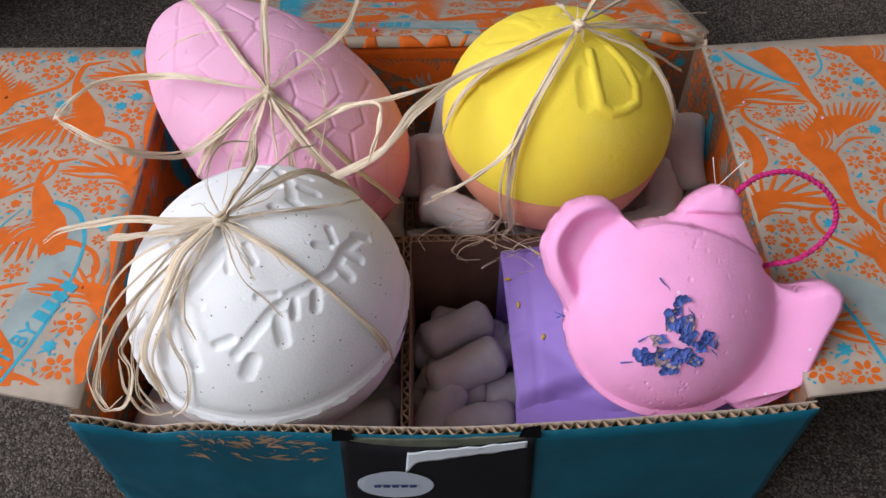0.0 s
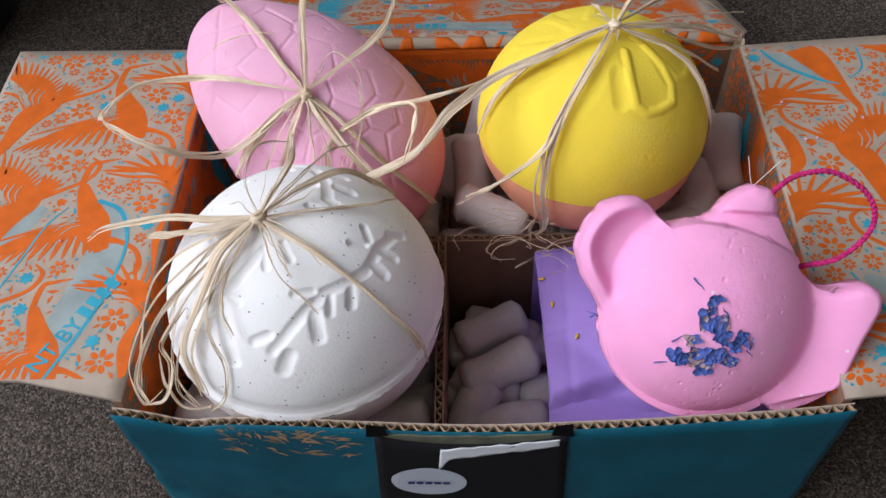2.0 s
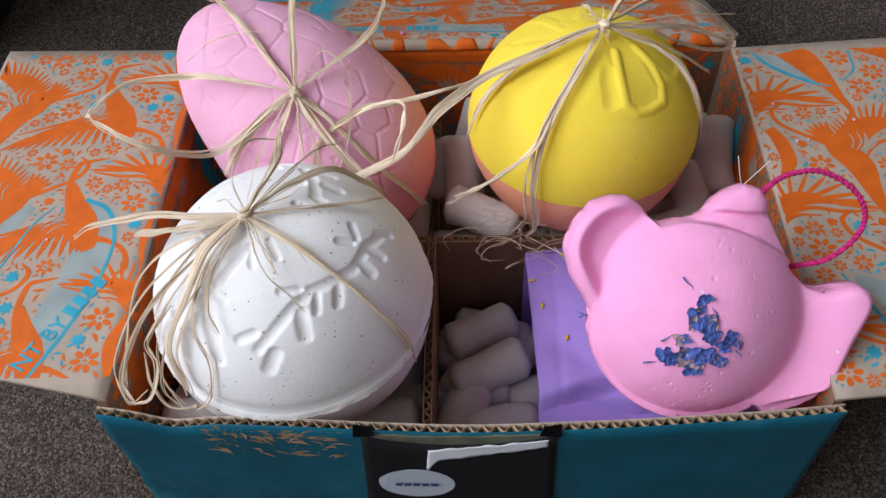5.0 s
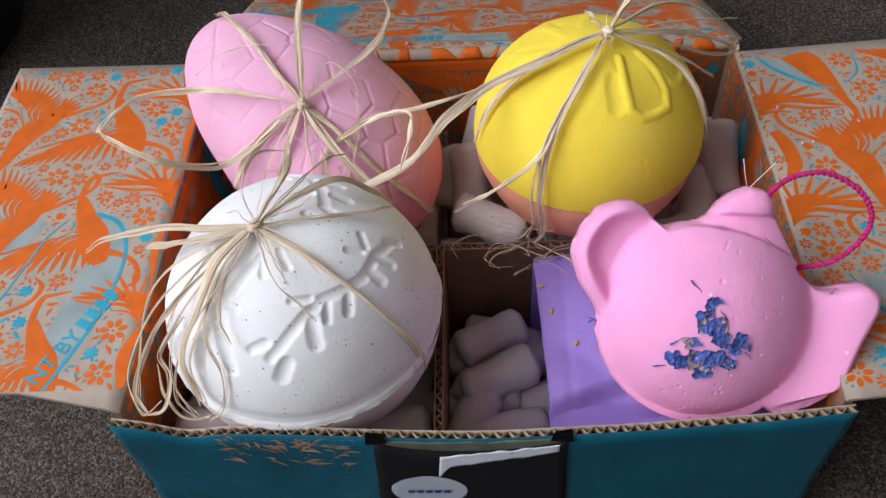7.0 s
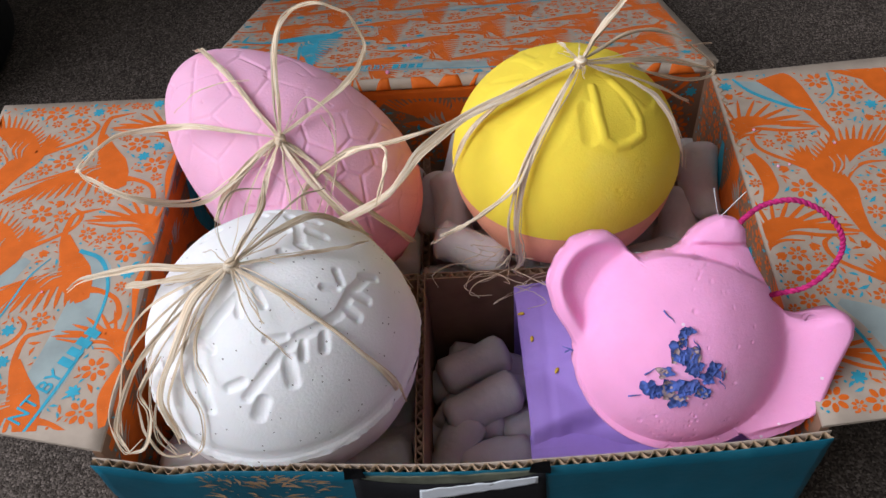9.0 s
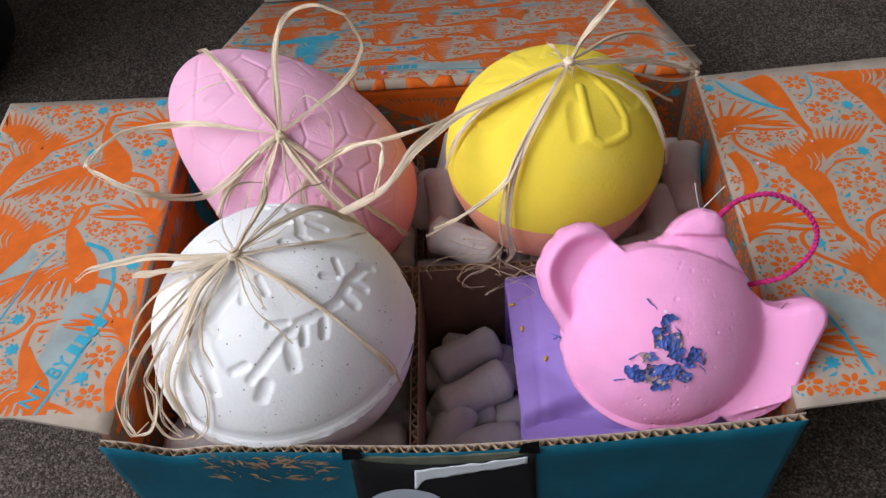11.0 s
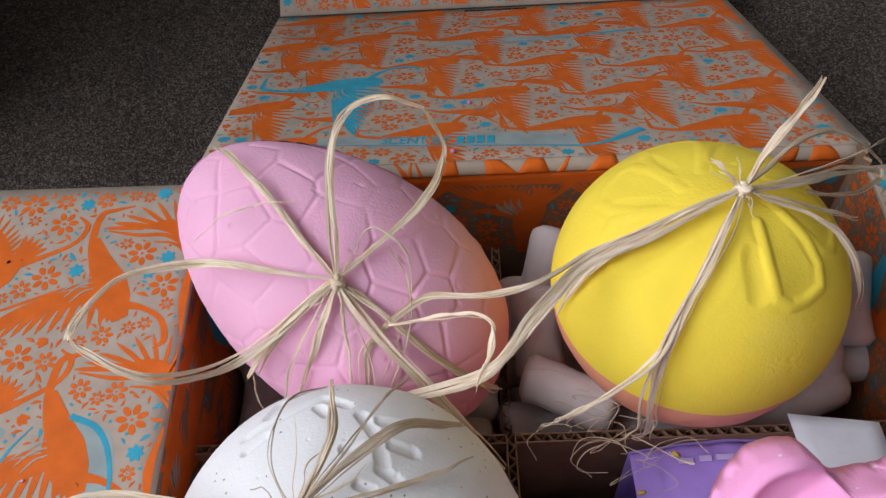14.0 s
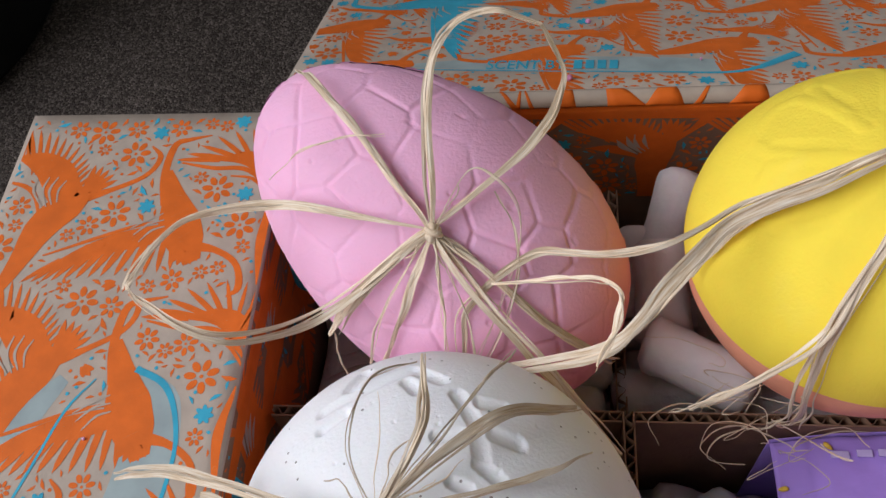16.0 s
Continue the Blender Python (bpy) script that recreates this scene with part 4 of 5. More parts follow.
def egg_bomb():
    t = thing("bath_bomb", "pale pink egg-shaped bath bomb, tied with raffia", "bath bomb", EGG_C)
    blend_along(PINK, (0.89, 0.34, 0.36), -EGG_L - 0.45 * EGG_N, 0.006, 0.075)
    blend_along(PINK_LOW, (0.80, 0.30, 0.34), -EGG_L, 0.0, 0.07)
    rg = np.random.RandomState(8)
    cells = np.array([((i + 0.5 * (j % 2)) * 0.0225 + rg.normal() * 0.0036, j * 0.0190 + rg.normal() * 0.0036) for i in range(-7, 8) for j in range(-7, 8)])
    M = np.array([EGG_L, EGG_S, EGG_N])

    def shape(D, top):
        l = D[:, 0]
        wide = 0.0515 * (1 - 0.14 * l)
        P = np.stack([0.0780 * l - 0.006, D[:, 1] * wide, D[:, 2] * 0.0455 * (1 - 0.08 * l)], 1)
        if top:
            # arc length from the crown, so that the cells keep their size down the sides
            k = 1 + 0.35 * (1 - D[:, 2]) ** 2
            q = P[:, :2] * k[:, None]
            d = np.sqrt(((q[:, None, :] - cells[None]) ** 2).sum(2))
            d.sort(axis=1)
            g = np.clip(1 - (d[:, 1] - d[:, 0]) / 0.0023, 0, 1) * np.clip(0.75 + 0.9 * np.array([noise.noise(Vector((a[0] * 40, a[1] * 40, 7.0))) for a in q]), 0.1, 1)
            side = np.clip(D[:, 2] / 0.25, 0, 1)
            P -= D * (0.0008 * g * side)[:, None]
        return P
    D = cap(170, 340, 0, 90)
    P = shape(D, True) + D * (0.0005 * lumps(D, 2.4, 31) + pits(D, 60, 11, 0.02, 0.0005))[:, None]
    raw("upper_half", P @ M, grid_faces(170, 340, True), PINK, t)
    # lower half: a darker pink than the upper, crumbly along the seam
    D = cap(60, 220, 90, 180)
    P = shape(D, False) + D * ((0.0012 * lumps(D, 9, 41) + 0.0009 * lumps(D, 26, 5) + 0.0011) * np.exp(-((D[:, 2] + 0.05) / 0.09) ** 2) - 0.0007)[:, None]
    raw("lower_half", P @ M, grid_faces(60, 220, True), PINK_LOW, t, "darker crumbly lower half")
    return t


WB, WC, WR = white_bomb()
YB, YC, YR = yellow_bomb()
EB = egg_bomb()

# ---------- teapot ----------
TP_O = Vector((0.103, 0.006, 0.103))
TP_M = Matrix.Translation(TP_O) @ Matrix.Rotation(radians(45), 4, "X")


def ell(p, c, r, ang=0.0):
    q = p - np.array(c)
    a = radians(ang)
    x, y = q[:, 0] * math.cos(a) + q[:, 1] * math.sin(a), -q[:, 0] * math.sin(a) + q[:, 1] * math.cos(a)
    return np.sqrt((x / r[0]) ** 2 + (y / r[1]) ** 2)


SPOUT = [(34, 68), (38, 66), (43, 61), (47, 59.8), (52, 59.3), (58, 62), (63, 62.3), (67, 60.3), (69.3, 56.5), (68.5, 50.4), (61.5, 37), (57, 26.5), (54, 19), (48, 12.5), (40, 8.5), (27, 5), (10, 20), (20, 50)]
LIDP = [(-8, 88), (1.5, 94), (3, 97), (8.6, 101.3), (15.9, 104.3), (22.5, 102.7), (26, 98), (26.3, 92), (30, 83.3), (36, 71), (10, 55)]
HANDLE = [(-19.5, 88), (-23.5, 91.5), (-26.5, 96.3), (-32, 100), (-39, 100.2), (-47, 97.5), (-55, 88), (-58.5, 78), (-56, 66), (-50.5, 57), (-45.5, 46), (-20, 58)]
RIDGE = [(-24.5, 84), (-26.5, 91), (-32.5, 95.6), (-40, 95.6), (-47.5, 91), (-52.8, 82.5), (-53, 74), (-49.5, 65), (-45, 57), (-41, 50)]
NECK = [(-28, 70), (-20.5, 88), (-11, 89.8), (-3, 90.4), (6, 94), (14, 66)]


def teapot_sd(p):
    body = (ell(p, (-2.5, 45), (45.8, 42.7), -4) - 1) * 43
    return np.minimum(np.minimum(np.minimum(body, poly_sd(p, NECK)), poly_sd(p, SPOUT)), np.minimum(poly_sd(p, LIDP), poly_sd(p, HANDLE)))


def along_line(p, line):
    """Distance from a line, and how far along it the nearest place lies (0 to 1)."""
    best, at = np.full(len(p), 1e9), np.zeros(len(p))
    for k, (a, b) in enumerate(zip(line, line[1:])):
        a, b = np.array(a, float), np.array(b, float)
        u = np.clip(((p - a) @ (b - a)) / ((b - a) @ (b - a)), 0, 1)
        d = np.linalg.norm(p - a - u[:, None] * (b - a), axis=1)
        at = np.where(d < best, (k + u) / (len(line) - 1), at)
        best = np.minimum(best, d)
    return best, at


def smoother(x):
    x = np.clip(x, 0, 1)
    return x * x * (3 - 2 * x)


def round_off(x):
    return np.sqrt(np.clip(1 - (1 - np.clip(x, 0, 1)) ** 2, 0, 1))


RIDGE_LINE = [tuple(q * 1000)[:2] for q in catmull([Vector((x, y, 0)) * 0.001 for x, y in RIDGE], 60)]


def teapot_height(p):
    sd = teapot_sd(p)
    edge = round_off(-sd / 1.8)
    x, y = p[:, 0], p[:, 1]
    # belly: taller above its middle than below
    ry = np.where(y > 49, 50.0, 42.0)
    rb = np.sqrt(((x + 3) / 44.5) ** 2 + ((y - 49) / ry) ** 2)
    belly = 5.0 + 26.0 * np.clip(1 - rb ** 2, 0, 1) ** 0.78
    # lid: set in behind a curved line, with a low knob on top
    over = y - (89.4 - 0.0075 * (x + 12) ** 2)
    ld = np.clip(-poly_sd(p, LIDP), 0, 99)
    knob = y - (93.4 - 0.09 * (x - 2))
    lid = (3.6 + 7.5 * round_off(ld / 12)) * (1 - 0.25 * smoother(over / 14)) + 3.4 * smoother((knob + 0.6) / 1.6) * round_off(ld / 5) - 0.9 * np.exp(-(knob / 1.1) ** 2)
    step = smoother((over + 0.4) / 0.8) * (x > -14)
    belly = belly * (1 - step) + np.minimum(belly, lid) * step
    belly = np.maximum(belly, np.where((ld > 0) & (over > 0.5), lid, 0))
    # handle: a rounded ridge; the hollow inside climbs gently into the belly
    dr, at = along_line(p, RIDGE_LINE)
    dh, ah = along_line(p, RIDGE_LINE[14:46])
    ramp = smoother((dh - 4.0) / (9.0 + 9.0 * np.sin(np.pi * ah)))
    belly = 5.2 + (belly - 5.2) * np.where(x < -8, ramp, 1.0)
    ridge = 5.0 + 8.0 * np.exp(-(dr / 4.3) ** 2) * smoother((at - 0.02) / 0.3) * (1 - 0.5 * smoother((at - 0.7) / 0.3))
    # spout: rises from a valley beside the belly to a crest near its outer edge
    sp = np.clip(-poly_sd(p, SPOUT), 0, 99)
    across = x - np.interp(y, [8, 24, 40, 65], [25, 31.5, 36, 42])
    low = y - (8.5 + 0.32 * (x - 24))
    spout = np.where(sp > 0, 4.2 + (2.0 + 9.0 * smoother((across + 6) / 30)) * round_off(sp / 4.5) * smoother((low + 1.5) / 3.5), 0)
    k = 1.8
    parts = np.stack([np.full(len(p), 4.2), belly, spout, ridge])
    return np.log(np.exp(parts / k).sum(0)) * k * np.clip(edge * 1.1, 0, 1)


def teapot():
    t = thing("bath_bomb", "hot pink teapot-shaped bath bomb with blue petals, on purple bag", "bath bomb")
    t.matrix_world = TP_M
    NT, NR = 460, 120
    th = np.linspace(0, 2 * np.pi, NT, endpoint=False)
    dirs = np.stack([np.cos(th), np.sin(th)], 1)
    c = np.array((2.0, 35.0))
    r = np.full(NT, 90.0)
    for _ in range(400):
        sd = teapot_sd(c + dirs * r[:, None])
        r = np.where(sd > 0.01, r - np.maximum(sd * 0.5, 0.02), r)
    k = np.array([0.25, 0.5, 0.25])
    for _ in range(2):
        r = k[0] * np.roll(r, 1) + k[1] * r + k[2] * np.roll(r, -1)
    ragged = np.array([0.5 * noise.noise(Vector((math.cos(q) * 9, math.sin(q) * 9, 0))) + 0.35 * noise.noise(Vector((math.cos(q) * 34, math.sin(q) * 34, 3))) for q in th])
    rho = 1 - (1 - np.linspace(0, 1, NR)) ** 1.35
    pts = (c + rho[:, None, None] * dirs[None] * (r[None, :] + ragged[None, :] * rho[:, None] ** 12)[:, :, None]).reshape(-1, 2)
    h = teapot_height(pts)
    h += np.array([0.35 * noise.noise(Vector((p[0] * 0.07, p[1] * 0.07, 0))) for p in pts]) + np.array([0.05 * noise.noise(Vector((p[0] * 0.4, p[1] * 0.4, 4))) for p in pts])
    rg = np.random.RandomState(2)
    for _ in range(150):
        q = rg.uniform((-40, 4), (55, 22)) if _ < 80 else rg.uniform((-55, 0), (65, 100))
        h -= rg.uniform(0.15, 0.5) * soft(np.linalg.norm(pts - q, axis=1), rg.uniform(0.45, 0.9) * (1 + rg.random_sample() ** 6))
    V = np.concatenate([np.column_stack([pts, h]), np.column_stack([pts[-NT:], np.full(NT, -5.0)]), np.array([[2.0, 35.0, -6.0]])]) * 0.001
    F = grid_faces(NR, NT, True)
    o = (NR - 1) * NT
    F += [(o + j, o + (j + 1) % NT, o + NT + (j + 1) % NT, o + NT + j) for j in range(NT)]
    F += [(o + NT + j, o + NT + (j + 1) % NT, o + 2 * NT) for j in range(NT)]
    F = [tuple(f) for f in F]
    raw("body", V, F, HOT, t, "hot pink pressed powder")
    # dried petals pressed into the front
    rg = random.Random(12)
    spots = [(-6, 60, 5), (-8, 56, 3), (-10, 51, 6), (-4, 51, 6), (-15, 44, 5), (-4, 46, 6), (5, 44, 5), (2, 41, 4), (-20, 36, 6), (-12, 37, 7), (-5, 37, 6), (1, 35, 5), (-9, 32, 6), (-16, 35, 5)]
    for x, y, s in spots:
        for q in range(4):
            a0 = rg.uniform(0, 6.28)
            px, py = x + rg.uniform(-1.5, 1.5), y + rg.uniform(-1.5, 1.5)
            L = s * rg.uniform(0.9, 1.5)
            z0 = float(teapot_height(np.array([[px, py]]))[0])
            verts, faces = [], []
            for i in range(7):
                u = i / 6
                w = L * 0.26 * math.sin(math.pi * min(1, u * 0.85 + 0.12)) * (1 + 0.3 * math.sin(u * 15 + a0))
                cx, cy = px + math.cos(a0) * L * (u - 0.5), py + math.sin(a0) * L * (u - 0.5)
                zz = float(teapot_height(np.array([[cx, cy]]))[0]) + 0.35 + rg.uniform(0, 0.5) + 1.1 * u * u * rg.random()
                for v in (-1, -0.3, 0.3, 1):
                    verts.append(((cx - math.sin(a0) * w * v) * 0.001, (cy + math.cos(a0) * w * v) * 0.001, (zz + (0.9 * abs(v) - 0.3) * rg.uniform(0.2, 1.0)) * 0.001))
            faces = grid_faces(7, 4)
            n0 = len(verts)
            verts += [(a, b, c_ - 0.00025) for a, b, c_ in verts]
            faces += [tuple(n0 + i for i in reversed(f)) for f in grid_faces(7, 4)]
            raw("petal", verts, faces, PETAL if rg.random() < 0.86 else PETAL_PALE, t, smooth=False)
    # wispy dried ends
    for x, y, a, L in ((-12, 66, -1.0, 6), (-20, 44, 0.5, 6), (9, 42, 1.2, 6), (8, 38, -1.2, 5), (-25, 33, 0.1, 7), (-2, 55, 1.9, 5), (-50.5, 49, 2.6, 5), (-50, 48, 0.4, 4)):
        z = float(teapot_height(np.array([[x, y]]))[0]) + 0.6
        ln = catmull([Vector((x + math.cos(a) * L * u - math.sin(a) * 0.8 * math.sin(5 * u), y + math.sin(a) * L * u, z + 0.4 * math.sin(4 * u))) * 0.001 for u in (-0.5, -0.1, 0.2, 0.5)], 10)
        part("petal_wisp", tube_bm(ln, lambda s: 0.00035 * (1.2 - s), 5), PETAL, t, smooth=True)
    # twisted yarn loop
    ctrl = [(22, 99, 6), (25, 103, 8), (33, 108, 9), (46, 109, 10), (59, 101.5, 10), (64.5, 91, 9), (61.5, 81, 7), (51.5, 72, 4), (40, 69, 1), (35, 68, 0)]
    line = catmull([Vector(q) * 0.001 for q in ctrl], 170)
    for k in range(2):
        tw = []
        for i, p in enumerate(line):
            tg = (line[min(i + 1, 169)] - line[max(i - 1, 0)]).normalized()
            a = tg.cross(Vector((0, 0, 1))).normalized()
            b = tg.cross(a)
            q = i * 0.92 + k * math.pi
            tw.append(p + (a * math.cos(q) + b * math.sin(q)) * 0.00060)
        part("hanging_yarn", tube_bm(tw, 0.00078, 7), YARN, t, "twisted magenta yarn", smooth=True)
    for pts_ in ([(14, 104, 8), (12, 109, 12), (11, 116, 13)], [(15, 104, 8), (20, 110, 12), (24, 114, 13)]):
        part("thread", tube_bm(catmull([Vector(q) * 0.001 for q in pts_], 10), 0.00018, 6), THREAD, t, smooth=True)
    return t


teapot()


# ---------- purple bag ----------
def bag_top(u, v):
    """u across from the open side, v from the front to the back."""
    x = 0.037 + 0.110 * u - 0.004 * v * (1 - u)
    y = 0.012 + 0.095 * v + 0.003 * math.sin(4 * u)
    z = 0.083 + 0.012 * v + 0.010 * math.sin(math.pi * min(1, u * 1.2)) * math.sin(math.pi * v) - 0.016 * max(0.0, 0.16 - v) / 0.16 * (0.4 + u)
    z += 0.0030 * noise.noise(Vector((u * 5, v * 4.5, 0.4))) + 0.0012 * abs(noise.noise(Vector((u * 7 + v * 5, v * 3, 2.0))))
    q = min(max((0.17 + 0.20 * u - v) / 0.035, 0.0), 1.0)
    z -= 0.009 * q * q * (3 - 2 * q) * min(1, 0.3 + u * 4)
    z += 0.003 * math.exp(-((v - 0.30 - 0.5 * (u - 0.45)) / 0.02) ** 2) * max(0.0, 1 - abs(u - 0.5) / 0.25)
    z += 0.0016 * (1 - abs(((u * 2.3 + v * 1.7) % 1.0) * 2 - 1)) * (0.3 + 0.7 * u) - 0.0012 * (1 - min(1, abs(v - 0.52) / 0.03)) - 0.001 * (1 - min(1, abs(u - 0.09 - 0.03 * v) / 0.02))
    return x, y, z


def purple_bag():
    t = thing("paper_bag", "crumpled purple paper bag with yellow seeds, inside the box", "bag")
    sheet("bag_front", lambda u, v: bag_top(u, v), 60, 52, 0.0004, PURPLE, t)
    def side(u, v):
        x, y, z = bag_top(0, v)
        fold = 0.0035 * math.sin(math.pi * u) * (1 if u < 0.5 else 0.6)
        return (x + 0.020 * u - fold * (0.6 - 0.4 * v), y, z - 0.074 * u)
    sheet("bag_gusset", lambda u, v: side(1 - u, v), 8, 22, 0.0004, PURPLE, t, "folded purple side gusset", smooth=False)
    def fold(u, v):
        x = 0.036 + 0.085 * u
        return (x, 0.006 + 0.022 * v + 0.008 * u * v, 0.072 + 0.007 * v + 0.003 * math.sin(5 * u + 2 * v) + 0.004 * u * v)
    sheet("bag_fold", fold, 16, 8, 0.0004, PURPLE, t, "creased folded-over end", smooth=False)
    def back(u, v):
        x, y, z = bag_top(u, 1)
        return (x, y + 0.001, z - 0.085 * (1 - v))
    sheet("bag_back", lambda u, v: back(u, v), 20, 10, 0.0004, PURPLE, t)
    rg = random.Random(4)
    for u, v, a in ((0.05, 0.66, 1.5), (0.14, 0.45, 1.1), (0.045, 0.06, 2.4), (0.16, 0.97, 2.4), (0.02, 0.83, 0.2), (0.5, 0.05, 1.6)):
        p = Vector(bag_top(u, v)) + Vector((0, 0, 0.0008))
        bm = bmesh.new()
        bmesh.ops.create_uvsphere(bm, u_segments=10, v_segments=7, radius=1.0)
        for q in bm.verts:
            q.co = Vector((q.co.x * 0.0019 * (1 - 0.25 * q.co.x), q.co.y * 0.0009, q.co.z * 0.0007))
        o = part("seed", bm, SEED, t, "tiny yellow seed", smooth=True)
        o.matrix_local = Matrix.Translation(p) @ Matrix.Rotation(a, 4, "Z")
    # pale print near the back edge: unreadable marks
    for k, (du, w) in enumerate(((0.19, 0.006), (0.26, 0.005), (0.33, 0.007))):
        p = Vector(bag_top(du, 0.93))
        o = part("printed_mark", box_bm((-w / 2, -0.0012, 0), (w / 2, 0.0012, 0.0004)), LILAC, t, "pale unreadable print")
        o.location = p + Vector((0, 0, 0.0007))
    return t


purple_bag()


# ---------- starch packing noodles ----------
def noodle_mesh(seed):
    rg = random.Random(seed)
    bm = bmesh.new()
    L, R = 0.043, 0.0112
    n, K = 15, 22
    rings = []
    for i in range(n):
        s = i / (n - 1)
        x = (s - 0.5) * L
        e = min(1.0, math.sqrt(max(0, 1 - max(0, abs(2 * s - 1) - 0.78) ** 2 / 0.22 ** 2)) * 0.35 + 0.65) if abs(2 * s - 1) > 0.78 else 1.0
        r = R * e * (1 + 0.05 * math.sin(s * 7 + seed))
        ring = []
        for k in range(K):
            a = 2 * math.pi * k / K
            q = r * (1 + 0.07 * noise.noise(Vector((math.cos(a) * 1.3, math.sin(a) * 1.3, s * 4 + seed * 9))) + 0.025 * noise.noise(Vector((math.cos(a) * 5, math.sin(a) * 5, s * 16 + seed))))
            ring.append(bm.verts.new((x, q * math.cos(a), q * math.sin(a) + 0.0022 * math.sin(s * 3 + seed))))
        rings.append(ring)
    for p, q in zip(rings, rings[1:]):
        for k in range(K):
            bm.faces.new((p[k], p[(k + 1) % K], q[(k + 1) % K], q[k]))
    for ring, sgn in ((rings[0], -1), (rings[-1], 1)):
        c = bm.verts.new((sgn * (L / 2 + 0.0004), 0, 0))
        for k in range(K):
            f = (ring[k], ring[(k + 1) % K], c)
            bm.faces.new(f if sgn > 0 else f[::-1])
    bmesh.ops.recalc_face_normals(bm, faces=bm.faces)
    return bm


def noodles():
    base = []
    for s in range(4):
        o = part("packing_noodle", noodle_mesh(s + 1), FOAM, smooth=True)
        tagged(o, "off-white starch foam packing noodle, loose in the box", "packing noodle", "packing noodles in the box")
        base.append(o)
    # seen ones: x, y, z in mm, turn, tilt, scale
    seen = [(10, 86, 54, 24, -8, 0.92), (14, 60, 56, 20, -6, 0.98), (-1, 38, 48, 60, -18, 0.9), (19, 35, 45, 10, 4, 0.92), (16, 92, 40, -6, 6, 1.0), (2, 70, 40, 70, 5, 1),
            (145, 180, 92, 88, -34, 1.0), (131, 163, 76, 84, -30, 0.95), (140, 160, 66, 20, 10, 1.0), (143, 225, 62, 60, 0, 1.0), (120, 224, 70, 10, 20, 1.0), (100, 226, 62, 30, 0, 1.0),
            (1, 170, 88, 92, -30, 1.0), (12, 139, 89, -20, 6, 1.0), (6, 206, 90, 70, -24, 0.9), (-9, 186, 76, 84, -20, 0.9), (25, 222, 70, 10, 10, 1.0), (50, 226, 72, 0, 8, 1.0), (3, 140, 62, 10, 0, 1), (28, 141, 64, -10, -8, 1), (52, 131, 66, 0, 0, 1), (92, 131, 66, 0, 0, 1.0), (120, 144, 68, 20, 8, 1.0),
            (-32, 60, 62, 80, 20, 1.0), (-36, 30, 66, 30, 10, 1.0), (-42, 17, 78, 6, 0, 1.0), (-124, 30, 72, 40, 10, 1.0), (-116, 16, 84, -6, 6, 1.0), (-135, 44, 60, 80, 0, 1.0), (-134, 78, 60, 60, 10, 1.0), (-66, 17, 66, 4, 0, 1),
            (-124, 146, 40, 30, 10, 1.0), (-136, 158, 38, 90, 0, 1.0), (-44, 134, 60, 6, 8, 1.0), (-28, 160, 64, 85, 14, 1.0), (-32, 205, 66, 70, 0, 1.0), (-70, 222, 64, 0, 0, 1.0), (-110, 222, 64, 20, 0, 1.0), (-138, 200, 44, 80, 0, 1.0)]
    rg = random.Random(3)
    # the layer below, which carries the bath bombs
    for x in range(-126, 140, 30):
        for y in range(28, 222, 23):
            if abs(x + 15) < 8:
                continue
            if abs(y - 113) < 9:
                continue
            seen.append((x + rg.uniform(-4, 4), y + rg.uniform(-3, 3), 16 + rg.uniform(0, 3), rg.choice((0, 20, -25, 10)), rg.uniform(-6, 6), 0.95))
    for x in range(-124, 138, 33):
        for y in range(32, 212, 25):
            if abs(x + 15) < 14 or abs(y - 113) < 12:
                continue
            seen.append((x + rg.uniform(-5, 5), y + rg.uniform(-3, 3), 37 + rg.uniform(0, 4), rg.choice((0, 20, -20, 10)), rg.uniform(-10, 10), 0.95))
    for k, (x, y, z, turn, tilt, s) in enumerate(seen):
        m = Matrix.Translation((x / 1000, y / 1000, z / 1000)) @ Matrix.Rotation(radians(turn), 4, "Z") @ Matrix.Rotation(radians(tilt), 4, "Y") @ Matrix.Rotation(k * 1.3, 4, "X") @ Matrix.Diagonal((s, s, s, 1))
        if k < 4:
            base[k].matrix_basis = m
        else:
            o = copy_thing(base[k % 4], m)
            o.scale = (s, s, s)


noodles()

# ---------- raffia ties ----------
def knot_mesh(p, r, seed):
    """A small tight knot: a few turns of fibre."""
    rg = random.Random(seed)
    bm = bmesh.new()
    for k in range(4):
        ax = Vector((rg.uniform(-1, 1), rg.uniform(-1, 1), rg.uniform(-1, 1))).normalized()
        a = ax.orthogonal().normalized()
        b = ax.cross(a)
        line = [p + (a * math.cos(q) + b * math.sin(q) * 0.7) * r * (0.8 + 0.1 * k) + ax * r * 0.2 * math.sin(2 * q) for q in (2 * math.pi * i / 20 for i in range(21))]
        tube_bm(line, r * 0.42, 7, bm)
    return bm


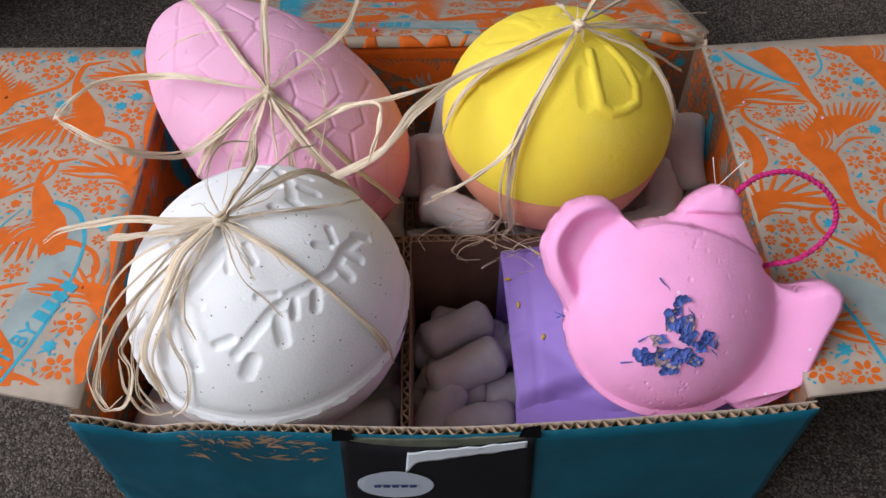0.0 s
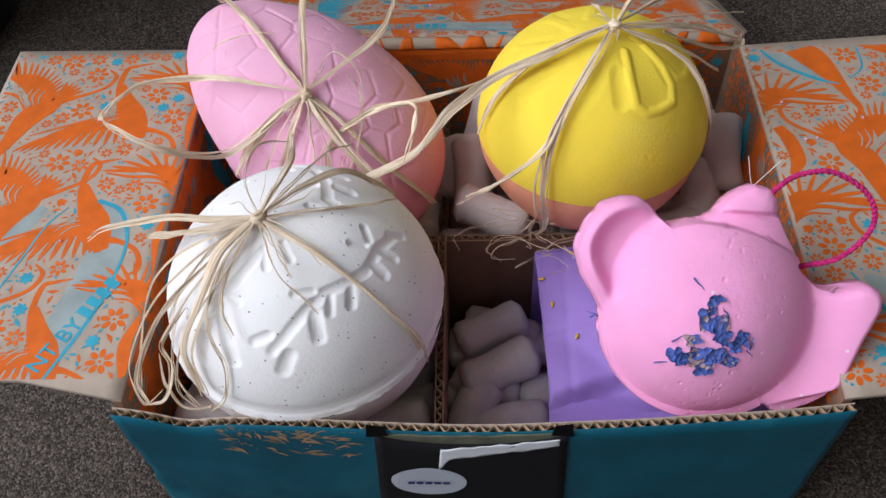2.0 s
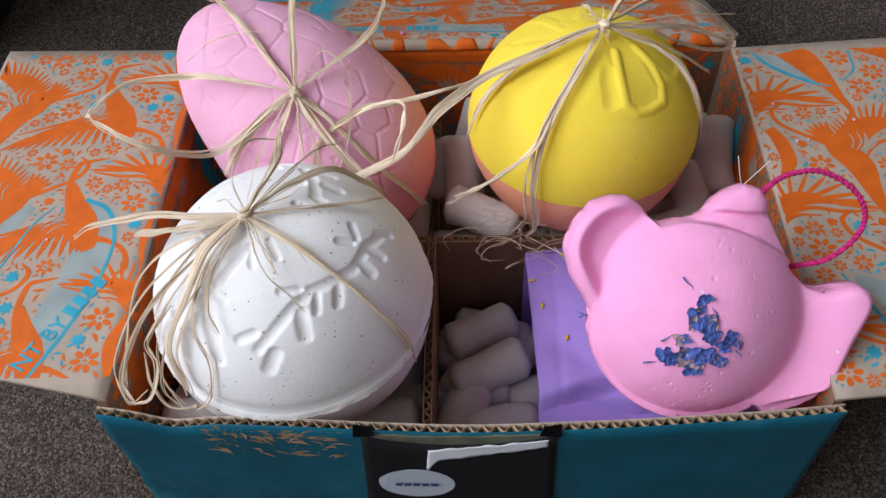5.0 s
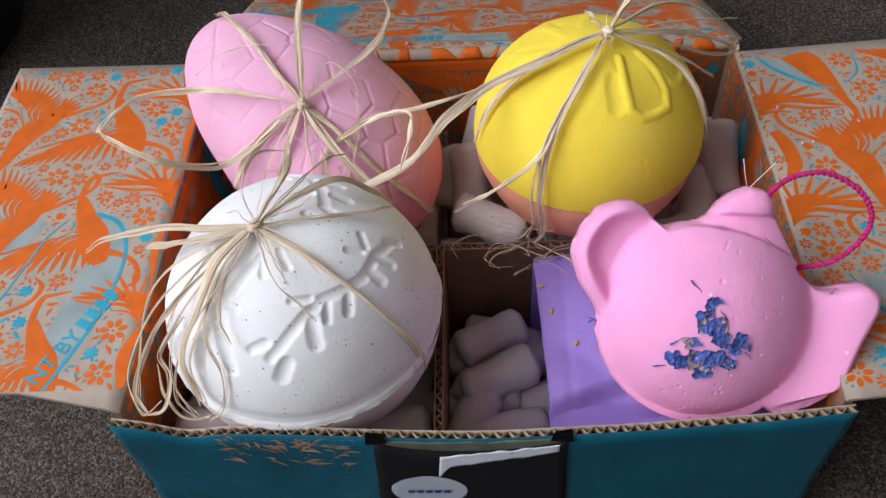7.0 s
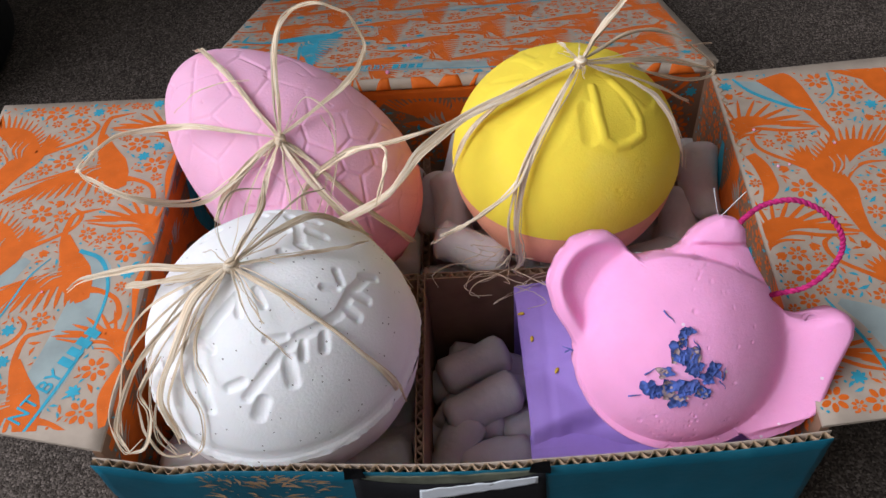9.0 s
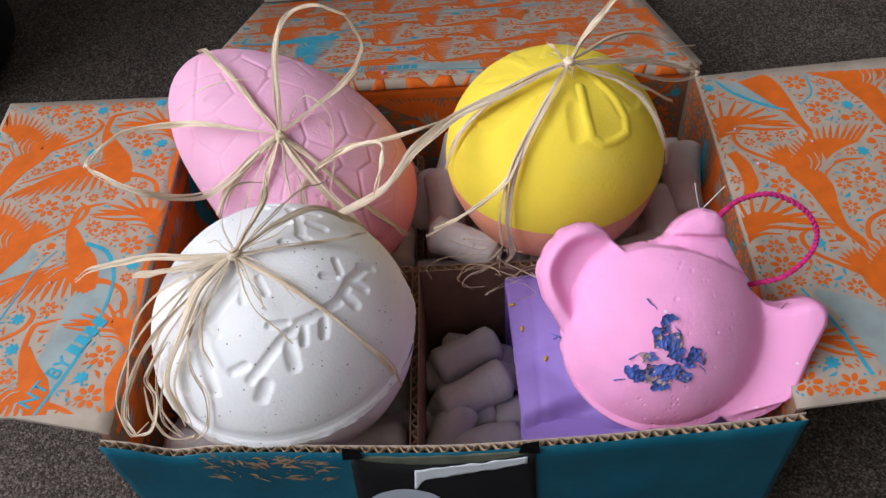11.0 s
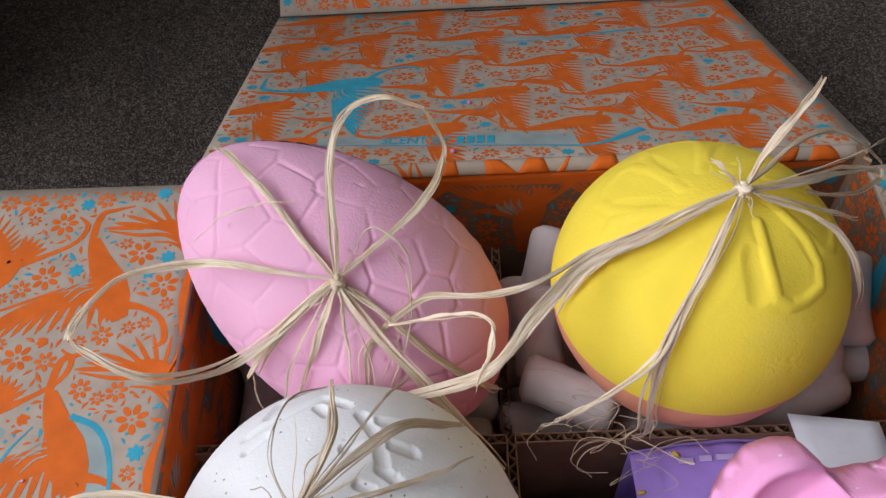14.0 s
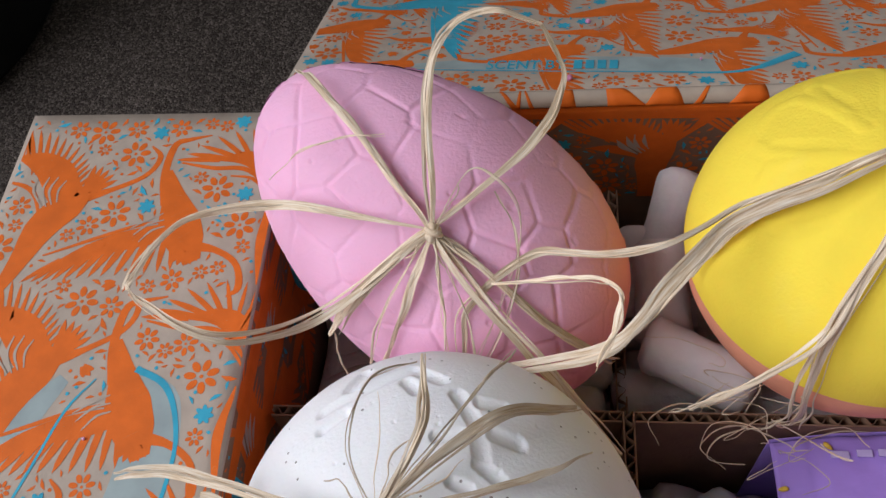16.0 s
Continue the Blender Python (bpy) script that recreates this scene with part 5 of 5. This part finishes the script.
def tie(parent, centre, knot_at, strands, seed, extra=10, reach=24):
    """A raffia tie: the knot is the part, every strand a piece under it."""
    rg = random.Random(seed)
    kp = Vector(knot_at) * 0.001
    k = part("raffia_tie", knot_mesh(kp, 0.0026, seed), RAFFIA, parent, "dry straw-coloured raffia bow", smooth=True)
    lay = k.data.uv_layers.new(name="UVMap")
    lay.data.foreach_set("uv", [c for lp in k.data.loops for c in (k.data.vertices[lp.vertex_index].co.x * 100, k.data.vertices[lp.vertex_index].co.z * 800)])
    k.matrix_parent_inverse = Matrix.Translation(-Vector(parent.location))
    for pts, w, copies, hug in strands:
        many = copies + 1
        for c in range(many):
            # narrow fibres side by side make up one flat strand
            sp = w * (0.40 if c < 4 else 0.85)
            ox, oy = rg.uniform(-sp, sp), rg.uniform(-sp, sp)
            j = [(x + (ox + rg.uniform(-0.5, 0.5)) * (1.0 if i else 0.25), y + (oy + rg.uniform(-0.5, 0.5)) * (1.0 if i else 0.25), z + rg.uniform(-0.1, 0.7)) for i, (x, y, z) in enumerate(pts)]
            ww = (w * (0.9, 0.5, 0.24, 0.36, 0.2)[c % 5] * rg.uniform(0.8, 1.15)) if w > 2.3 else w * rg.uniform(0.35, 0.9)
            ribbon("raffia_strand", j, ww, k, centre=centre if hug else None, rng=rg, n=20 + 9 * len(pts), thick=0.22, twist=1.1)
    for _ in range(extra):
        # fine hairs that stray from the knot
        d = Vector((rg.uniform(-1, 1), rg.uniform(-1, 0.6), 0)).normalized()
        L = rg.uniform(0.4, 1.0) * reach
        pts = []
        for q in (0.0, 0.35, 0.7, 1.0):
            p = kp * 1000 + d * L * q + Vector((rg.uniform(-2, 2) * q, rg.uniform(-2, 2) * q, 0))
            off = p - Vector(centre) * 1000
            rr = (kp - Vector(centre)).length * 1000 + rg.uniform(0.2, 3.0) * q
            pts.append(tuple(Vector(centre) * 1000 + off.normalized() * rr))
        ribbon("raffia_hair", pts, rg.uniform(0.35, 0.7), k, centre=centre, rng=rg, n=18, thick=0.3)
    return k


def set_back(p, amount=0.02, shift=-1.5, centre=None, radius=0.0, fade=(-20, 10)):
    """Moves a point of a tie further from the open front, and keeps it off a ball."""
    w = min(max((p[0] - fade[0]) / (fade[1] - fade[0]), 0.0), 1.0)
    w = w * w * (3 - 2 * w)
    c = (6, -171, 455)
    q = Vector([p[k] + w * (amount * (p[k] - c[k]) + (shift if k == 0 else 0.0)) for k in range(3)])
    if centre:
        d = q - Vector(centre) * 1000
        least = radius * 1000 * (1 - 0.045 * (d.normalized().z ** 2)) + 0.8
        if d.length < least:
            q = Vector(centre) * 1000 + d.normalized() * least
    return tuple(q)


def off_egg(line):
    """Keeps a line of points in millimetres outside the egg."""
    out = []
    for p in catmull([Vector(q) for q in line], 2 * len(line) - 1):
        d = p * 0.001 - EGG_C
        l, w, n = d.dot(EGG_L) + 0.006, d.dot(EGG_S), d.dot(EGG_N)
        u = max(-1.0, min(1.0, l / 0.078))
        m = math.sqrt((l / 0.078) ** 2 + (w / (0.0515 * (1 - 0.14 * u))) ** 2 + (n / (0.0455 * (1 - 0.08 * u))) ** 2)
        if 0.5 < m < 1.035:
            g = 1.035 / m
            p = (EGG_C - EGG_L * 0.006 + EGG_L * (l * g) + EGG_S * (w * g) + EGG_N * (n * g)) * 1000
        out.append(tuple(p))
    return out


def on_white(p):
    return set_back(p, 0.03, 0.0, WC, WR, (-999, -998))


_e = tuple(EGG_C)
tie(EB, _e, (-79, 145, 173), [(off_egg(line), *rest) for line, *rest in [
    ([(-79, 145, 173), (-91, 159, 182), (-106, 177, 190), (-121, 195, 192), (-127, 203, 182)], 3.6, 3, True),
    ([(-80, 146, 174), (-109, 150, 178), (-134, 154, 178), (-158, 145, 181), (-168, 127, 182), (-169, 120, 183)], 3.0, 2, True),
    ([(-169, 120, 183), (-161, 114, 182), (-139, 107, 175), (-118, 125, 155), (-91, 139, 169), (-80, 145, 174)], 3.0, 2, True),
    ([(-79, 146, 174), (-79, 166, 194), (-78, 184, 208), (-70, 197, 212), (-58, 202, 211), (-45, 203, 204)], 3.0, 2, True),
    ([(-45, 203, 204), (-37, 196, 190), (-42, 180, 183), (-55, 165, 180), (-79, 146, 174)], 3.4, 2, True),
    ([(-80, 145, 173), (-93, 137, 167), (-107, 130, 153), (-117, 128, 136)], 4.2, 2, True),
    ([(-79, 145, 173), (-85, 134, 163), (-93, 124, 145), (-101, 121, 120)], 3.4, 2, True),
    ([(-79, 145, 173), (-64, 138, 163), (-48, 130, 145), (-33, 131, 124), (-22, 135, 106)], 3.4, 3, True),
    ([(-79, 145, 173), (-64, 130, 160), (-47, 116, 146), (-33, 105, 130), (-19, 95, 113)], 4.0, 2, True),
    ([(-60, 159, 175), (-53, 146, 168), (-55, 131, 155), (-67, 117, 132)], 1.2, 1, True),
    ([(-133, 162, 179), (-120, 168, 187), (-106, 170, 190), (-94, 171, 190)], 0.9, 1, True),
    ([(-116, 129, 140), (-116, 122, 128), (-112, 116, 112)], 1.0, 1, True),
    ([(-79, 145, 173), (-77, 132, 163), (-76, 118, 140)], 1.0, 2, True),
    ([(-79, 145, 173), (-66, 160, 186), (-52, 150, 178), (-56, 132, 160), (-66, 118, 140)], 0.8, 1, True),
    ([(-79, 145, 173), (-70, 128, 158), (-66, 112, 148), (-70, 100, 150)], 0.9, 1, True),
    ([(-79, 145, 173), (-90, 132, 164), (-100, 122, 146), (-104, 112, 128)], 1.0, 1, True),
]], 21, 8, 20)
tie(WB, WC, on_white((-82, 46, 199)), [([on_white(q) for q in line], *rest) for line, *rest in [
    ([(-82, 46, 199), (-101, 48, 196), (-122, 54, 190), (-144, 61, 178), (-158, 62, 173), (-167, 63, 165)], 3.2, 2, True),
    ([(-82, 46, 199), (-100, 44, 195), (-118, 49, 186), (-134, 56, 176)], 4.0, 1, True),
    ([(-82, 46, 199), (-63, 35, 195), (-47, 28, 186), (-33, 22, 170), (-25, 22, 150), (-22, 25, 128)], 2.8, 1, True),
    ([(-82, 46, 199), (-94, 33, 195), (-102, 18, 184), (-111, 6, 167), (-107, -3, 148)], 5.0, 2, True),
    ([(-82, 46, 199), (-105, 27, 189), (-127, 22, 165), (-139, 8, 143), (-134, -1, 135)], 2.4, 2, True),
    ([(-134, -1, 135), (-126, 0, 139), (-123, 9, 150), (-126, 15, 157), (-112, 18, 179)], 2.0, 2, True),
    ([(-128, 13, 152), (-127, 6, 141), (-120, -1, 133), (-110, -2, 133), (-106, -4, 140)], 1.8, 1, True),
    ([(-82, 46, 199), (-96, 26, 192), (-101, 10, 178), (-96, 0, 165), (-98, -6, 150), (-106, -5, 138)], 1.1, 2, True),
    ([(-82, 46, 199), (-78, 35, 198), (-72, 22, 194), (-62, 15, 188), (-57, 11, 184)], 0.9, 1, True),
    ([(-82, 46, 199), (-76, 52, 207), (-70, 66, 210), (-72, 84, 206)], 2.6, 3, True),
    ([(-82, 46, 199), (-60, 52, 196), (-44, 60, 189), (-31, 67, 184)], 2.6, 1, True),
    ([(-82, 46, 199), (-68, 58, 200), (-52, 72, 196), (-40, 80, 180), (-33, 86, 166)], 3.0, 2, True),
    ([(-82, 46, 199), (-98, 38, 194), (-112, 26, 182), (-120, 18, 170)], 1.2, 2, True),
    ([(-82, 46, 199), (-92, 26, 193), (-94, 12, 185), (-90, 4, 178)], 1.3, 1, True),
    ([(-82, 46, 199), (-108, 34, 188), (-131, 26, 166), (-143, 12, 144), (-137, 0, 134), (-128, 2, 140)], 1.0, 1, True),
    ([(-82, 46, 199), (-98, 30, 192), (-116, 18, 172), (-121, 6, 150), (-113, -3, 136)], 1.1, 1, True),
    ([(-82, 46, 199), (-112, 40, 188), (-130, 34, 172), (-138, 22, 150), (-139, 6, 137)], 0.9, 1, True),
    ([(-82, 46, 199), (-90, 30, 195), (-104, 14, 182), (-116, 10, 162), (-121, 2, 142), (-112, -4, 134)], 1.2, 1, True),
    ([(-82, 46, 199), (-70, 60, 203), (-58, 78, 202), (-50, 92, 192)], 1.2, 1, True),
    ([(-82, 46, 199), (-88, 60, 206), (-84, 76, 208), (-74, 84, 202)], 1.0, 1, True),
]], 22, 16, 40)
tie(YB, YC, set_back((68, 155, 202)), [(off_egg([set_back(q) for q in line]), *rest) for line, *rest in [
    ([(68, 155, 203), (39, 146, 197), (14, 143, 184), (-8, 132, 184), (-28, 134, 176), (-46, 141, 166), (-61, 134, 160), (-71, 126, 152), (-72, 119, 138)], 3.4, 2, True),
    ([(68, 155, 203), (36, 142, 196), (12, 134, 188), (-8, 117, 184), (-22, 108, 172), (-40, 108, 158), (-66, 112, 138)], 4.6, 2, True),
    ([(-61, 134, 160), (-42, 122, 183), (-30, 118, 191), (-24, 111, 193), (-26, 104, 184), (-30, 100, 172)], 1.8, 2, True),
    ([(68, 155, 202), (38, 145, 196), (14, 141, 172), (5, 140, 149)], 3.6, 1, True),
    ([(68, 155, 202), (53, 131, 194), (39, 113, 176), (35, 103, 155), (36, 100, 138), (37, 103, 118)], 3.2, 4, True),
    ([(46, 122, 187), (36, 108, 172), (20, 99, 163), (8, 95, 158), (-1, 93, 155)], 2.2, 2, True),
    ([(68, 155, 202), (96, 166, 193), (119, 183, 177), (140, 197, 160), (146, 200, 156)], 3.2, 2, True),
    ([(146, 200, 156), (141, 193, 157), (120, 175, 172), (92, 158, 196)], 2.6, 2, True),
    ([(68, 155, 202), (89, 153, 195), (110, 160, 178), (128, 173, 158)], 2.4, 2, True),
    ([(68, 155, 202), (90, 150, 194), (104, 146, 186), (116, 139, 167), (121, 138, 146)], 2.6, 1, True),
    ([(68, 155, 202), (78, 166, 210), (88, 175, 217), (98, 186, 224)], 4.2, 3, True),
    ([(70, 157, 202), (90, 176, 200), (112, 194, 188), (132, 200, 172), (146, 202, 158)], 2.2, 2, True),
    ([(68, 155, 202), (62, 160, 206), (58, 166, 206)], 1.4, 2, True),
    ([(36, 103, 140), (39, 101, 126), (34, 104, 112), (40, 106, 104)], 1.0, 2, True),
    ([(68, 155, 202), (50, 128, 192), (37, 110, 174), (32, 101, 152), (33, 99, 134), (30, 102, 118)], 1.1, 2, True),
    ([(46, 122, 187), (34, 106, 170), (16, 98, 160), (0, 95, 152), (-6, 96, 146)], 0.8, 1, True),
    ([(35, 100, 138), (28, 98, 126), (22, 100, 118)], 0.6, 1, True),
    ([(68, 155, 202), (100, 168, 196), (124, 186, 184), (144, 204, 170)], 1.0, 1, True),
]], 23, 8, 18)


def raffia_scraps():
    t = thing("raffia_scraps", "loose curls of shredded raffia on the divider edge", "raffia", (0.03, 0.11, 0.101))
    rg = random.Random(9)
    first = None
    for k in range(18):
        x, y, z = 30 + rg.uniform(-22, 20), 106 + rg.uniform(-9, 6), 102 + rg.uniform(0.5, 2)
        if k > 9:
            x, y, z = 16 + rg.uniform(-16, 18), 124 + rg.uniform(-12, 10), 103 + rg.uniform(0, 5)
        pts = [(x + 5.5 * q * math.cos(k + q * 0.9), y + 3.4 * q * math.sin(k * 2 + q * 0.8), z + rg.uniform(-1, 4)) for q in range(5)]
        o = ribbon("curl", [(a - 30, b - 110, c - 101) for a, b, c in pts], rg.uniform(0.3, 0.6), t, rng=rg, n=24, thick=0.4)
    return t


raffia_scraps()

# ---------- labels on the front wall ----------
def front_labels():
    def on_front(x, z, d):
        u, v = (x - X0) / (X1 - X0), (z - 0.002) / (front_z(x) - 0.002)
        v = min(max(v, 0.0), 1.0)
        w = 0.0016 * noise.noise(Vector((u * 7, v * 3, 2.2))) * math.sin(math.pi * u) * (1 - v) + 0.0022 * abs(noise.noise(Vector((u * 16 + v * 5, v * 7, 8.0)))) * (1 - v) ** 0.5
        return Vector((x, front_y(x) + w - d, z))
    def patch(name, fx0, fx1, z0, z1, d, material, label, parent=BOX, n=24, ragged=0.0):
        def pos(u, v):
            x0, x1 = fx0(v), fx1(v)
            x = x0 + (x1 - x0) * u
            z = z0(u) + (z1(u) - z0(u)) * v
            j = ragged * noise.noise(Vector((u * 9, v * 5, 1.0)))
            return on_front(x, z + j, d)
        return sheet(name, pos, n, 8, 0.0003, material, parent, label)
    lab = patch("black_label", lambda v: -0.046 + 0.005 * v, lambda v: 0.043 - 0.004 * v, lambda u: 0.030, lambda u: 0.1265 - 0.0095 * math.sin(math.pi * u) ** 0.6, 0.0010, BLACK, "black paper label")
    for x, s in ((-0.041, 1), (0.038, -1)):
        bm = bmesh.new()
        p = [bm.verts.new(on_front(x + s * a, z, d)) for a, z, d in ((-0.0035, 0.124, 0.0012), (0.006, 0.126, 0.0014), (0.0045, 0.1325, 0.0004), (-0.0025, 0.1345, 0.0006))]
        bm.faces.new(p)
        bmesh.ops.solidify(bm, geom=bm.faces[:], thickness=0.0006)
        part("label_corner", bm, BLACK, lab, "turned-up black corner")
    patch("torn_paper", lambda v: -0.0155 + 0.0015 * v, lambda v: 0.036, lambda u: 0.102 + 0.014 * u - (0.009 * math.exp(-(u / 0.06) ** 2)), lambda u: 0.113 + 0.009 * u, 0.0016, PAPER, "white torn paper strip", ragged=0.0012, n=40)
    # oval sticker with writing as plain bars
    bm = bmesh.new()
    vs = []
    c = (-0.0205, 0.0795)
    for k in range(40):
        q = 2 * math.pi * k / 40
        vs.append(bm.verts.new(on_front(c[0] + 0.0172 * math.cos(q), c[1] + 0.0142 * math.sin(q), 0.0014)))
    bm.faces.new(vs)
    bmesh.ops.solidify(bm, geom=bm.faces[:], thickness=0.0003)
    bmesh.ops.recalc_face_normals(bm, faces=bm.faces[:])
    st = part("oval_sticker", bm, STICKER, BOX, "pale grey oval sticker")
    for k in range(5):
        x = c[0] - 0.0095 + 0.0040 * k
        part("writing_bar", box_bm((x, front_y(x) - 0.0024, c[1] - 0.0004), (x + 0.0030, front_y(x) - 0.0019, c[1] + 0.0012)), INK, st, "dark pen stroke")
    # the ply bared above the label, where its top was torn away
    patch("torn_layer", lambda v: -0.040, lambda v: 0.037, lambda u: 0.112, lambda u: 0.1262 - 0.0016 * math.sin(math.pi * u), 0.0005, TORN, "torn grey-green paper ply", ragged=0.0008, n=40)
    # feathers and worn patches of bare board in the teal
    rg = random.Random(6)
    bm = bmesh.new()
    for k in range(120):
        big = k < 46
        x, z = rg.uniform(-0.108, -0.049), 0.1262 - abs(rg.gauss(0, 0.014 if big else 0.010))
        L, w = (rg.uniform(0.004, 0.011), rg.uniform(0.0010, 0.0024)) if big else (0.0008 + 0.004 * rg.random() ** 2, rg.uniform(0.0002, 0.0009))
        a = 0.55 * math.sin(x * 90 + z * 60) - 0.3 + rg.gauss(0, 0.35)
        pts = stroke([(-L / 2, 0), (0, w * 0.6), (L / 2, 0)], [w * 0.2, w, w * 0.1], 9)
        f = [bm.verts.new(on_front(x + px * math.cos(a) - pz * math.sin(a), min(z + px * math.sin(a) + pz * math.cos(a), front_z(x) - 0.0003), 0.00004 + k * 0.000001)) for px, pz in pts]
        bm.faces.new(f)
    bmesh.ops.triangulate(bm, faces=bm.faces[:])
    tagged(part("worn_print", bm, BARE, BOX, "worn feather print in bare brown board"), kind="stuff")


front_labels()


# ---------- loose things round the box ----------
def crumb(at, s, material, label, parent_group="crumbs"):
    bm = bmesh.new()
    bmesh.ops.create_icosphere(bm, subdivisions=2, radius=s)
    for v in bm.verts:
        v.co *= 1 + 0.35 * noise.noise(v.co / s * 1.3 + Vector(at) * 100)
    o = part("crumb", bm, material)
    o.location = at
    tagged(o, label, "crumb", parent_group)


def on_lid(x, s):
    return Vector((x, Y1 - TH, ZT + 0.001)) + _s * s + _n * 0.0010


for _x, _d, _r in ((-0.0256, 0.076, 0.0012), (-0.0350, 0.0155, 0.0013), (0.020, 0.030, 0.0006)):
    crumb(on_lid(_x, _d), _r, PINK_LOW, "small pink bath powder crumb on the box lid")
for _x, _y, _r in ((0.166, 0.178, 0.0007), (0.172, 0.150, 0.0008), (0.178, 0.151, 0.0006), (0.205, 0.165, 0.0006), (-0.2, 0.09, 0.0006)):
    crumb((_x, _y, ZT + 0.0014 + _r * 0.5), _r, PINK, "tiny pale powder crumb on the box flap")


def black_bin():
    t = thing("waste_bin", "plain black round plastic bin standing on the carpet", "bin", (-0.545, 0.445, 0))
    prof = [(0.0, 0.002), (0.150, 0.002), (0.156, 0.01), (0.162, 0.25), (0.168, 0.58), (0.175, 0.585), (0.175, 0.592), (0.165, 0.592), (0.158, 0.25), (0.150, 0.012), (0.0, 0.012)]
    bm = bmesh.new()
    K = 64
    rings = [[bm.verts.new((r * math.cos(2 * math.pi * k / K), r * math.sin(2 * math.pi * k / K), z)) for k in range(K)] if r else [bm.verts.new((0, 0, z))] for r, z in prof]
    for a, b in zip(rings, rings[1:]):
        for k in range(K):
            q = (k + 1) % K
            f = [a[k % len(a)], a[q % len(a)], b[q % len(b)], b[k % len(b)]]
            f = list(dict.fromkeys(f))
            bm.faces.new(f)
    bmesh.ops.recalc_face_normals(bm, faces=bm.faces[:])
    part("bin_body", bm, BLACK_CLOTH, t, smooth=True)


black_bin()


def white_card():
    o = sheet("paper_card", lambda u, v: (0.100 + 0.034 * u - 0.004 * v, 0.094 + 0.022 * v - 0.006 * u, 0.103 + 0.002 * u + 0.006 * v), 6, 6, 0.0004, PAPER)
    tagged(o, "small white paper card tucked behind the pink teapot", "card")


white_card()


def grey_sheet():
    m = Matrix.Translation((0.40, 0.60, 0.001)) @ Matrix.Rotation(radians(-18), 4, "Z")
    bm = box_bm((-0.22, -0.10, 0), (0.22, 0.12, 0.018), 0.002)
    o = part("flat_parcel", bm, GREY_CARD)
    o.matrix_basis = m
    tagged(o, "pale grey flat parcel lying on the carpet", "parcel")


grey_sheet()


def lid_slot():
    p = _p0 + _s * 0.2485
    bm = box_bm((-0.024, -0.0012, 0), (0.020, 0.0012, 0.0005))
    o = part("lid_slot", bm, BLACK, LID, "dark worn slot in the fold")
    o.matrix_basis = Matrix.Translation(p + _n * 0.0008 + Vector((0, -0.003, 0)))


lid_slot()


def torn_edge():
    pts = [Vector((X1 - TH / 2 + 0.0006 * math.sin(math.pi * y / Y1), y, ZT + 0.0016)) for y in [0.158 + 0.0775 * k / 20 for k in range(21)]]
    flute_strip("torn_edge", pts, Vector((1, 0, 0)), 0.006, BOX, amp=0.0011, label="torn corrugated edge at the back corner")


torn_edge()
